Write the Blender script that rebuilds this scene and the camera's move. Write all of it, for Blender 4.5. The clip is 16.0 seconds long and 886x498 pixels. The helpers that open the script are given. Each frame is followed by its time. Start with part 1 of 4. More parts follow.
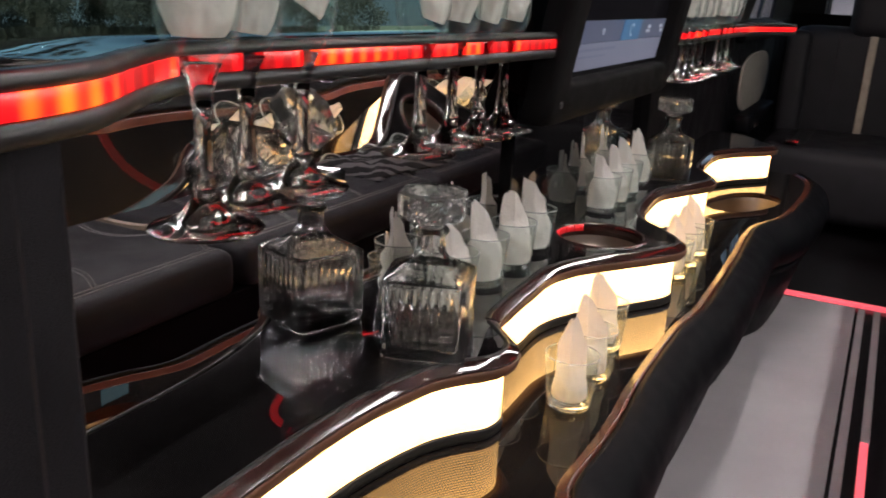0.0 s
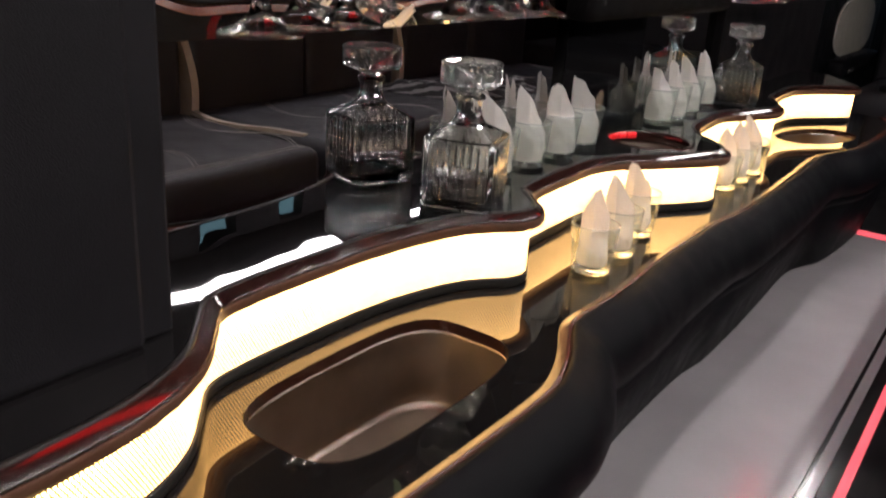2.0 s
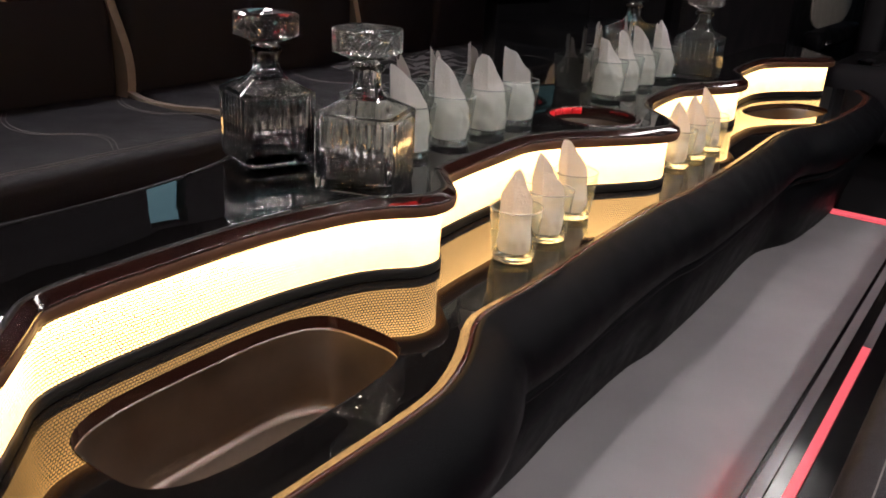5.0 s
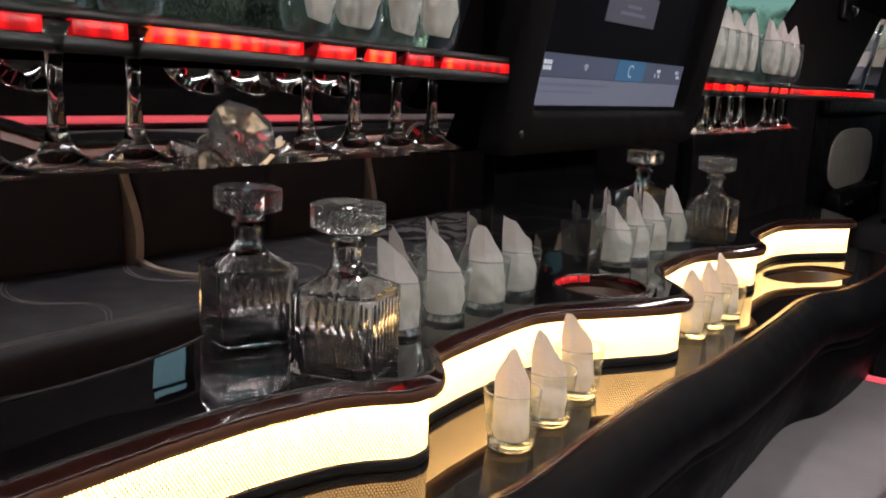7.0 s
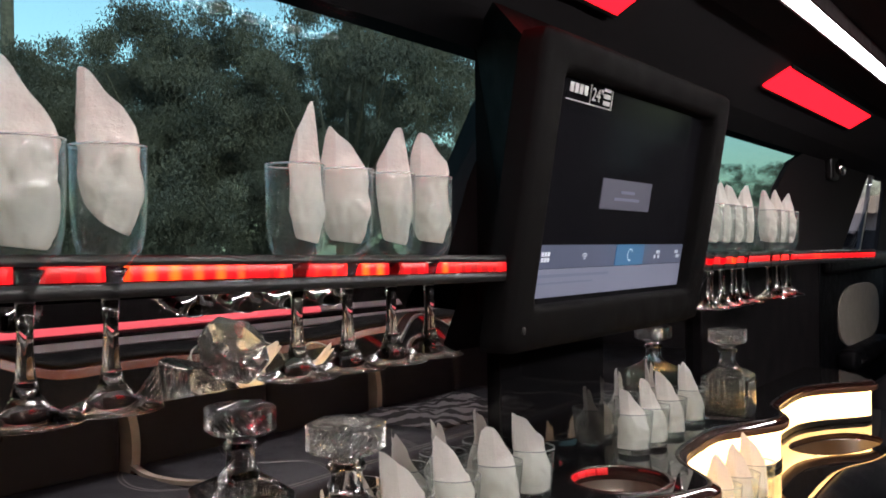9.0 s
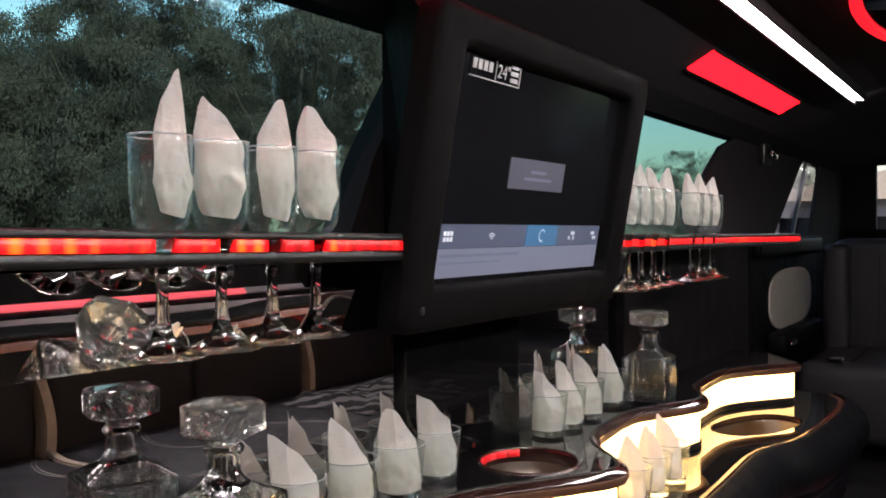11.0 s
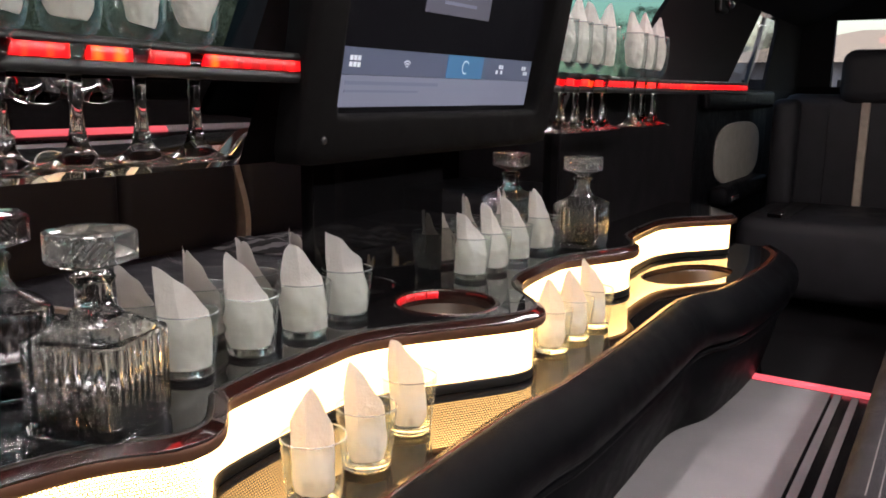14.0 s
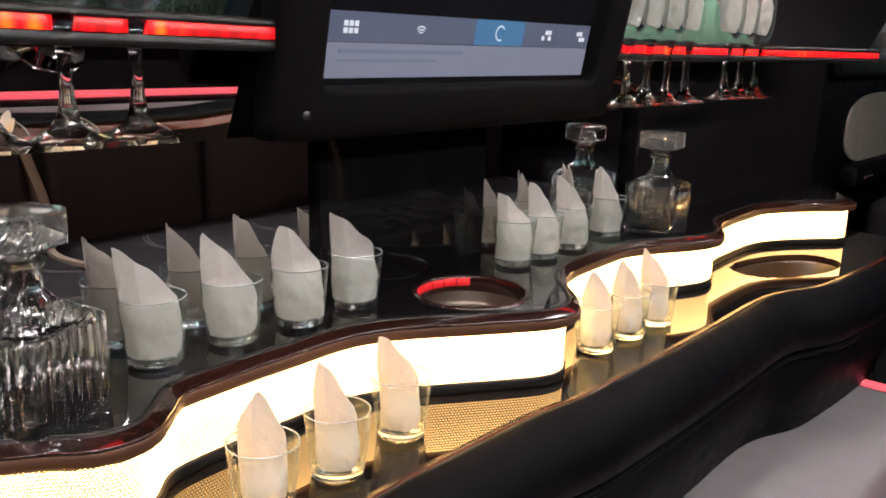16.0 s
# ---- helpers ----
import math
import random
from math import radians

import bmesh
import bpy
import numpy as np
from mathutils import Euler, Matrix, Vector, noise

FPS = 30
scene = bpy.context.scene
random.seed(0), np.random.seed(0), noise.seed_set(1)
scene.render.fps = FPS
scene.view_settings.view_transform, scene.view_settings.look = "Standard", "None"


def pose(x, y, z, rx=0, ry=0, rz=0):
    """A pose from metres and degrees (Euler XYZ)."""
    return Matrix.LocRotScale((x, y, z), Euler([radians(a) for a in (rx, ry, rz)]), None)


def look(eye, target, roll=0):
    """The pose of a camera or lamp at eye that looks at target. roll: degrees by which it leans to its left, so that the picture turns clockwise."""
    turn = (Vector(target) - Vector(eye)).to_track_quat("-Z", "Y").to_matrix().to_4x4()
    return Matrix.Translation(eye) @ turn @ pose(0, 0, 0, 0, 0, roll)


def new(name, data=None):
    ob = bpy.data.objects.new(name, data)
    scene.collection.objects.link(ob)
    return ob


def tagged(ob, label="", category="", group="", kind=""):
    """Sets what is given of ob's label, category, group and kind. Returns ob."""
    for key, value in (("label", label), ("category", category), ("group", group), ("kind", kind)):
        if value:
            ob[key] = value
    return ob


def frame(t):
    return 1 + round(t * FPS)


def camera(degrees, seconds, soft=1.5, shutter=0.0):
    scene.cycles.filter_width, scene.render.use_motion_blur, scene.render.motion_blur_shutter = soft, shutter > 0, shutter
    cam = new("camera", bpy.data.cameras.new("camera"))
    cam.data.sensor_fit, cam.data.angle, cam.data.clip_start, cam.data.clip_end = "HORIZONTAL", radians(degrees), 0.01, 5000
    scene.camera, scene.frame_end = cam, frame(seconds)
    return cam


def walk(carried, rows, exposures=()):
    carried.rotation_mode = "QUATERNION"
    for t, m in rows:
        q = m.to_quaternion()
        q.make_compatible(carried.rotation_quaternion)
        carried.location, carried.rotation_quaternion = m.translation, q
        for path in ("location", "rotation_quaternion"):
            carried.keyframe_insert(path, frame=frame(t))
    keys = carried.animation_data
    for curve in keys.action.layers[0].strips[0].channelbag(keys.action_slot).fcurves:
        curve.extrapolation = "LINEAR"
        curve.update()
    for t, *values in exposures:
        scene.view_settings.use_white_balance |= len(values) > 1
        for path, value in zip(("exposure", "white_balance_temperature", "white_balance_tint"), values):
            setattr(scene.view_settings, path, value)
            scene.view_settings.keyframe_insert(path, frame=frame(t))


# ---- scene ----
cam = camera(55.7, 16.0, soft=1.7, shutter=0.5)
PATH = [
    (0, (0.524, 0.362, 0.837), (-0.349, 2.061, 0.245), 2.7),
    (0.5, (0.539, 0.313, 0.826), (-0.44, 1.952, 0.231), 3.0),
    (1, (0.647, 0.238, 0.796), (-0.459, 1.785, 0.177), 2.6),
    (1.5, (0.669, 0.245, 0.795), (-0.449, 1.773, 0.151), 3.9),
    (2, (0.699, 0.25, 0.767), (-0.362, 1.797, 0.071), 3.9),
    (2.5, (0.714, 0.269, 0.749), (-0.338, 1.785, -0.023), 2.7),
    (3, (0.723, 0.287, 0.742), (-0.311, 1.83, 0.0), 2.5),
    (3.5, (0.714, 0.304, 0.745), (-0.283, 1.864, -0.013), 2.8),
    (6, (0.753, 0.466, 0.74), (-0.352, 2.009, 0.11), 3.9),
    (6.5, (0.748, 0.482, 0.756), (-0.388, 2.06, 0.287), 4.2),
    (7, (0.73, 0.503, 0.752), (-0.446, 2.075, 0.366), 2.4),
    (7.5, (0.722, 0.513, 0.764), (-0.471, 2.095, 0.487), 1.0),
    (8, (0.717, 0.518, 0.767), (-0.501, 2.095, 0.595), 0.5),
    (8.5, (0.712, 0.525, 0.778), (-0.501, 2.113, 0.704), -0.2),
    (9, (0.706, 0.545, 0.794), (-0.507, 2.135, 0.802), -0.9),
    (11.5, (0.76, 0.616, 0.777), (-0.349, 2.279, 0.72), -0.9),
    (12, (0.752, 0.629, 0.746), (-0.332, 2.305, 0.632), -1.6),
    (12.5, (0.773, 0.674, 0.748), (-0.266, 2.37, 0.539), -1.4),
    (13, (0.8, 0.701, 0.76), (-0.312, 2.329, 0.423), -3.6),
    (13.5, (0.821, 0.682, 0.77), (-0.299, 2.304, 0.428), -0.5),
    (14, (0.775, 0.7, 0.749), (-0.259, 2.371, 0.38), 0.8),
    (14.5, (0.767, 0.756, 0.752), (-0.307, 2.414, 0.437), 0.6),
    (15, (0.758, 0.851, 0.731), (-0.372, 2.486, 0.513), 2.7),
    (15.5, (0.792, 0.902, 0.741), (-0.459, 2.414, 0.354), 2.7),
    (16, (0.841, 0.894, 0.767), (-0.444, 2.351, 0.296), 1.5),
]
walk(cam, [(t, look(eye, target, roll)) for t, eye, target, roll in PATH], exposures=[(0.0, 1.0), (1.5, 1.1), (2.6, 0.65), (3.5, 0.65), (6.9, 0.65), (7.5, 0.95), (8.1, 1.2), (12.0, 1.25), (16.0, 1.2)])

# ---- world, sun, lights ----
world = bpy.data.worlds.new("sky")
scene.world = world
world.use_nodes = True
wn = world.node_tree
sky = wn.nodes.new("ShaderNodeTexSky")
sky.sky_type, sky.sun_disc = "NISHITA", False
sky.sun_elevation, sky.sun_rotation = radians(38), radians(100)
sky.air_density, sky.dust_density, sky.ozone_density = 1.3, 2.3, 1.2
wn.links.new(sky.outputs[0], wn.nodes["Background"].inputs[0])
wn.nodes["Background"].inputs[1].default_value = 0.15

sun_data = bpy.data.lights.new("sun", "SUN")
sun_data.energy, sun_data.angle, sun_data.color = 1.0, radians(12), (1.0, 0.95, 0.88)
sun = new("sun", sun_data)
sun.matrix_world = look((6, -3, 6), (0, 2, 0))

# ---- materials ----


def nodes_of(name):
    m = bpy.data.materials.new(name)
    m.use_nodes = True
    t = m.node_tree
    return m, t, t.nodes["Principled BSDF"], t.links.new


def noise_node(t, scale, detail=4.0, coord="Object"):
    c = t.nodes.new("ShaderNodeTexCoord")
    n = t.nodes.new("ShaderNodeTexNoise")
    n.inputs["Scale"].default_value, n.inputs["Detail"].default_value = scale, detail
    t.links.new(c.outputs[coord], n.inputs["Vector"])
    return n


def ramp(t, source, a, b, lo=0.3, hi=0.7):
    r = t.nodes.new("ShaderNodeValToRGB")
    r.color_ramp.elements[0].position, r.color_ramp.elements[1].position = lo, hi
    r.color_ramp.elements[0].color = (*a, 1) if isinstance(a, tuple) else (a, a, a, 1)
    r.color_ramp.elements[1].color = (*b, 1) if isinstance(b, tuple) else (b, b, b, 1)
    t.links.new(source, r.inputs[0])
    return r.outputs[0]


def surface(name, a, b, rough=(0.4, 0.5), scale=20.0, bump=0.0, bump_scale=200.0, metal=0.0, ior=1.5, voronoi=False, coat=0.0, spec=0.5):
    """A surface whose colour and gloss vary with noise at one scale and whose relief varies at a finer one."""
    m, t, p, link = nodes_of(name)
    n = noise_node(t, scale)
    link(ramp(t, n.outputs[0], a, b), p.inputs["Base Color"])
    link(ramp(t, n.outputs[0], rough[0], rough[1]), p.inputs["Roughness"])
    p.inputs["Metallic"].default_value, p.inputs["IOR"].default_value = metal, ior
    p.inputs["Specular IOR Level"].default_value = spec
    p.inputs["Coat Weight"].default_value, p.inputs["Coat Roughness"].default_value = coat, 0.05
    if bump:
        if voronoi:
            c = t.nodes.new("ShaderNodeTexCoord")
            v = t.nodes.new("ShaderNodeTexVoronoi")
            v.inputs["Scale"].default_value = bump_scale
            link(c.outputs["Object"], v.inputs["Vector"])
            height = v.outputs["Distance"]
        else:
            height = noise_node(t, bump_scale, 0.0 if bump_scale < 20 else 4.0).outputs[0]
        k = t.nodes.new("ShaderNodeBump")
        k.inputs["Strength"].default_value, k.inputs["Distance"].default_value = bump, 0.002
        link(height, k.inputs["Height"])
        link(k.outputs[0], p.inputs["Normal"])
    return m


def glow(name, colour, strength):
    m, t, p, link = nodes_of(name)
    p.inputs["Base Color"].default_value = (*colour, 1)
    p.inputs["Roughness"].default_value = 0.3
    p.inputs["Emission Color"].default_value, p.inputs["Emission Strength"].default_value = (*colour, 1), strength
    return m


def thin_glass(name, tint, gloss_ior=1.45, rough=0.0, edge=0.85, bright=0.0):
    """A thin pane: light goes straight through, tinted; gloss grows towards the rim."""
    m, t, p, link = nodes_of(name)
    clear, gloss = t.nodes.new("ShaderNodeBsdfTransparent"), t.nodes.new("ShaderNodeBsdfGlossy")
    facing, mix = t.nodes.new("ShaderNodeLayerWeight"), t.nodes.new("ShaderNodeMixShader")
    clear.inputs[0].default_value, gloss.inputs["Roughness"].default_value = (*tint, 1), rough
    facing.inputs[0].default_value = 0.5
    power, scale = t.nodes.new("ShaderNodeMath"), t.nodes.new("ShaderNodeMath")
    power.operation, power.inputs[1].default_value = "POWER", 4.2
    scale.operation, scale.inputs[1].default_value, scale.inputs[2].default_value = "MULTIPLY_ADD", edge, (gloss_ior - 1) ** 2 / (gloss_ior + 1) ** 2
    link(facing.outputs["Facing"], power.inputs[0]), link(power.outputs[0], scale.inputs[0])
    link(scale.outputs[0], mix.inputs[0]), link(clear.outputs[0], mix.inputs[1])
    # bright: pale scatter towards the edges imitates the window light that glass refracts there
    if bright:
        scatter, blend = t.nodes.new("ShaderNodeBsdfTranslucent"), t.nodes.new("ShaderNodeMixShader")
        scatter.inputs[0].default_value, blend.inputs[0].default_value = (0.86, 0.94, 0.92, 1), bright
        link(gloss.outputs[0], blend.inputs[1]), link(scatter.outputs[0], blend.inputs[2]), link(blend.outputs[0], mix.inputs[2])
    else:
        link(gloss.outputs[0], mix.inputs[2])
    link(mix.outputs[0], t.nodes["Material Output"].inputs[0])
    return m


def thick_glass(name, tint, clear=1.0):
    m, t, p, link = nodes_of(name)
    p.inputs["Base Color"].default_value = (*tint, 1)
    p.inputs["Transmission Weight"].default_value, p.inputs["Roughness"].default_value, p.inputs["IOR"].default_value = clear, 0.0, 1.5
    return m


GLOSS = surface("black gloss laminate", (0.005, 0.0045, 0.005), (0.010, 0.009, 0.009), (0.005, 0.02), 9, 0.55, 9, ior=2.1)
GLOSS_LOW = surface("black gloss lower laminate", (0.004, 0.004, 0.0045), (0.008, 0.0075, 0.0075), (0.0, 0.002), 9, ior=1.44)
# reflections are coloured gold to deepen the mirrored glow of the light panel
GLOSS_LOW.node_tree.nodes["Principled BSDF"].inputs["Specular Tint"].default_value = (1.0, 0.80, 0.48, 1)
TRIM = surface("black gloss edging", (0.010, 0.009, 0.009), (0.018, 0.014, 0.012), (0.26, 0.34), 30, ior=1.5, spec=0.25)
LIP = surface("dark red gloss lacquer", (0.040, 0.012, 0.008), (0.065, 0.020, 0.012), (0.14, 0.24), 18, ior=1.36)
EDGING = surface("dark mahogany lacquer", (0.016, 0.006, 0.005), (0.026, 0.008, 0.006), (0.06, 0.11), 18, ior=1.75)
EDGE_LOW = surface("satin brown lacquer", (0.075, 0.036, 0.022), (0.110, 0.050, 0.030), (0.42, 0.55), 18, ior=1.45, spec=0.3)
VINYL = surface("black vinyl", (0.0018, 0.0020, 0.0027), (0.0030, 0.0032, 0.0042), (0.40, 0.54), 25, 0.25, 900, voronoi=True, spec=0.065)
MATTE = surface("matte black vinyl", (0.0026, 0.0024, 0.0026), (0.0040, 0.0037, 0.0040), (0.6, 0.75), 25, 0.25, 900, voronoi=True, spec=0.05)
LEATHER = surface("black leather", (0.0090, 0.0088, 0.0118), (0.0140, 0.0137, 0.0178), (0.42, 0.58), 14, 0.35, 600, voronoi=True, spec=0.32)
REAR_LEATHER = surface("black rear leather", (0.011, 0.011, 0.013), (0.017, 0.017, 0.020), (0.42, 0.55), 14, 0.35, 600, voronoi=True, spec=0.2)
PILLAR = surface("dark padded vinyl", (0.0075, 0.0070, 0.0085), (0.011, 0.0102, 0.0122), (0.45, 0.6), 18, 0.25, 900, voronoi=True, spec=0.12)
TAN = surface("tan leather", (0.24, 0.20, 0.16), (0.32, 0.27, 0.21), (0.45, 0.6), 30, 0.2, 600)
THREAD = surface("pale thread", (0.17, 0.16, 0.155), (0.24, 0.23, 0.22), (0.6, 0.7), 200)
BLACK_GLASS = surface("black glass panel", (0.003, 0.003, 0.0035), (0.005, 0.0048, 0.0052), (0.02, 0.05), 12, ior=1.5, spec=0.4)
PANEL = surface("black wall panel", (0.0056, 0.0050, 0.0058), (0.0085, 0.0077, 0.0088), (0.55, 0.7), 12, 0.12, 500, spec=0.05)
LINING = surface("black headliner", (0.0125, 0.0115, 0.0130), (0.018, 0.0168, 0.0185), (0.9, 1.0), 40, 0.3, 900, spec=0.15)
STEEL = surface("brushed steel", (0.20, 0.165, 0.140), (0.29, 0.245, 0.205), (0.28, 0.42), 12, 0.06, 300, metal=1.0)
CHROME = surface("chrome", (0.8, 0.8, 0.8), (0.9, 0.9, 0.9), (0.04, 0.1), 10, metal=1.0)
MIRROR = surface("smoked mirror", (0.49, 0.48, 0.495), (0.55, 0.54, 0.55), (0.0, 0.012), 6, metal=1.0)
MIRROR_CLEAR = surface("silver mirror", (0.70, 0.69, 0.67), (0.76, 0.75, 0.73), (0.0, 0.01), 6, metal=1.0)
PAPER = surface("white paper napkin", (0.74, 0.725, 0.715), (0.82, 0.81, 0.80), (0.85, 0.95), 40, 0.9, 300, spec=0.2)
pt = PAPER.node_tree
crepe_at, crepe, crepe_bump = pt.nodes.new("ShaderNodeTexCoord"), pt.nodes.new("ShaderNodeTexWave"), pt.nodes.new("ShaderNodeBump")
crepe.bands_direction = "Z"
crepe.inputs["Scale"].default_value, crepe.inputs["Distortion"].default_value, crepe.inputs["Detail"].default_value, crepe.inputs["Detail Scale"].default_value = 42.0, 5.0, 2.0, 1.6
crepe_bump.inputs["Strength"].default_value, crepe_bump.inputs["Distance"].default_value = 0.17, 0.0014
pt.links.new(crepe_at.outputs["Object"], crepe.inputs["Vector"]), pt.links.new(crepe.outputs[1], crepe_bump.inputs["Height"])
pt.links.new(pt.nodes["Bump"].outputs[0], crepe_bump.inputs["Normal"]), pt.links.new(crepe_bump.outputs[0], pt.nodes["Principled BSDF"].inputs["Normal"])
through_paper, paper_mix = pt.nodes.new("ShaderNodeBsdfTranslucent"), pt.nodes.new("ShaderNodeMixShader")
through_paper.inputs[0].default_value, paper_mix.inputs[0].default_value = (0.84, 0.79, 0.71, 1), 0.58
pt.links.new(pt.nodes["Principled BSDF"].outputs[0], paper_mix.inputs[1]), pt.links.new(through_paper.outputs[0], paper_mix.inputs[2])
pt.links.new(paper_mix.outputs[0], pt.nodes["Material Output"].inputs[0])
GLASS = thin_glass("clear glass", (0.96, 0.98, 0.973), 1.45, 0.0, 0.52, 0.25)
RIM = thick_glass("pale glass rim", (0.93, 0.98, 0.965), 0.70)
CRYSTAL = thick_glass("clear thick glass", (0.97, 0.985, 0.98))
CUT = thick_glass("cut crystal", (0.98, 0.99, 0.985), 0.995)
ct = CUT.node_tree
streak_at, streak_map, streaks, streak_bump = ct.nodes.new("ShaderNodeTexCoord"), ct.nodes.new("ShaderNodeMapping"), ct.nodes.new("ShaderNodeTexNoise"), ct.nodes.new("ShaderNodeBump")
streak_map.inputs["Scale"].default_value = (150, 150, 5)
streaks.inputs["Scale"].default_value, streaks.inputs["Detail"].default_value = 1.0, 2.0
streak_bump.inputs["Strength"].default_value, streak_bump.inputs["Distance"].default_value = 0.16, 0.0010
ct.links.new(streak_at.outputs["Object"], streak_map.inputs[0]), ct.links.new(streak_map.outputs[0], streaks.inputs["Vector"])
ct.links.new(streaks.outputs[0], streak_bump.inputs["Height"]), ct.links.new(streak_bump.outputs[0], ct.nodes["Principled BSDF"].inputs["Normal"])


def diamond_glass():
    """Slightly frosted cut glass."""
    m = thick_glass("diamond cut glass", (0.95, 0.97, 0.96), 0.94)
    t = m.node_tree
    p = t.nodes["Principled BSDF"]
    p.inputs["Roughness"].default_value = 0.008
    return m


DIAMOND = diamond_glass()
TINTED = thin_glass("tinted window glass", (0.63, 0.77, 0.745), 1.10, 0.0, 0.02)
TINTED_DEEP = thin_glass("deep tinted window glass", (0.46, 0.60, 0.585), 1.10, 0.0, 0.02)
PLAIN = thin_glass("plain window glass", (0.97, 0.97, 1.0), 1.45)
PLASTIC = surface("black plastic", (0.006, 0.006, 0.006), (0.009, 0.009, 0.009), (0.35, 0.5), 40, 0.1, 900)
SCREEN = surface("dark screen", (0.006, 0.006, 0.008), (0.008, 0.008, 0.01), (0.10, 0.16), 10, spec=0.2)
UI_BAR = glow("lit menu bar", (0.078, 0.092, 0.145), 0.135)
UI_PALE = glow("lit pale band", (0.17, 0.185, 0.255), 0.118)
UI_BLUE = glow("lit blue tab", (0.05, 0.14, 0.27), 0.18)
UI_DIM = glow("lit message box", (0.075, 0.075, 0.10), 0.18)
UI_TEXT = glow("lit faint writing", (0.125, 0.145, 0.215), 0.14)
UI_MARK = glow("lit icon", (0.6, 0.64, 0.7), 0.19)
LABEL_INK = surface("white label ink", (0.6, 0.6, 0.6), (0.7, 0.7, 0.7), (0.5, 0.6), 40)
FLOOR_WHITE = surface("white gloss floor", (0.282, 0.266, 0.284), (0.336, 0.320, 0.336), (0.10, 0.18), 4, ior=1.5, coat=0.12)
FLOOR_BLACK = surface("black gloss floor", (0.008, 0.008, 0.009), (0.012, 0.012, 0.013), (0.1, 0.2), 8)


def bead_strip(name, lo, hi):
    """A red light strip with the hotter spots of its single diodes."""
    m, t, p, link = nodes_of(name)
    c, sep = t.nodes.new("ShaderNodeTexCoord"), t.nodes.new("ShaderNodeSeparateXYZ")
    link(c.outputs["Object"], sep.inputs[0])
    wave = t.nodes.new("ShaderNodeMath")
    wave.operation, wave.inputs[1].default_value = "MULTIPLY", 2 * math.pi / 0.0225
    link(sep.outputs[1], wave.inputs[0])
    sine = t.nodes.new("ShaderNodeMath")
    sine.operation = "SINE"
    link(wave.outputs[0], sine.inputs[0])
    uneven = noise_node(t, 9.0, 1.0)
    add = t.nodes.new("ShaderNodeMath")
    add.operation, add.inputs[1].default_value = "MULTIPLY_ADD", 0.09
    link(sine.outputs[0], add.inputs[0]), link(uneven.outputs[0], add.inputs[2])
    col = ramp(t, add.outputs[0], (1.0, 0.003, 0.008), (1.0, 0.14, 0.004), lo, hi)
    power = ramp(t, add.outputs[0], 0.16, 1.6, 0.36, 0.80)
    link(col, p.inputs["Emission Color"]), link(power, p.inputs["Emission Strength"])
    p.inputs["Base Color"].default_value, p.inputs["Roughness"].default_value = (0.3, 0.01, 0.01, 1), 0.3
    return m


RED_LED = bead_strip("red light strip", 0.53, 0.76)
RED_LED_FAR = bead_strip("deep red light strip", 0.62, 1.0)
# glow for the red shelf strip mirrored in the cup well; no lamp there
WELL_REFLECTION = glow("painted red well reflection", (1.0, 0.02, 0.03), 0.05)
# for the lit end line, and for red light painted on the white inlay
PINK_GLOW = glow("pink floor glow", (1.0, 0.13, 0.17), 0.42)
RED_PANEL = glow("red light panel", (1.0, 0.0065, 0.014), 1.7)
RED_RING = glow("red ring light", (1.0, 0.012, 0.024), 0.55)
WHITE_LED = glow("white light strip", (1.0, 0.93, 0.91), 31.0)
WHITE_LED_BENCH = glow("white light strip over the bench", (1.0, 0.93, 0.91), 28.0)
BARK = surface("bark", (0.05, 0.04, 0.03), (0.12, 0.1, 0.08), (0.8, 0.95), 15, 0.6, 60)
LEAF = surface("leaves", (0.012, 0.0108, 0.0078), (0.074, 0.064, 0.046), (0.6, 0.8), 1.7)
ASPHALT = surface("asphalt", (0.04, 0.04, 0.04), (0.07, 0.07, 0.065), (0.8, 0.95), 2, 0.5, 60)
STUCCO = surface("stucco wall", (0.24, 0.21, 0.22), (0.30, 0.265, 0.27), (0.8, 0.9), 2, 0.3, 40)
TILE = surface("clay roof tile", (0.33, 0.245, 0.165), (0.43, 0.33, 0.23), (0.7, 0.9), 6, 0.5, 12)


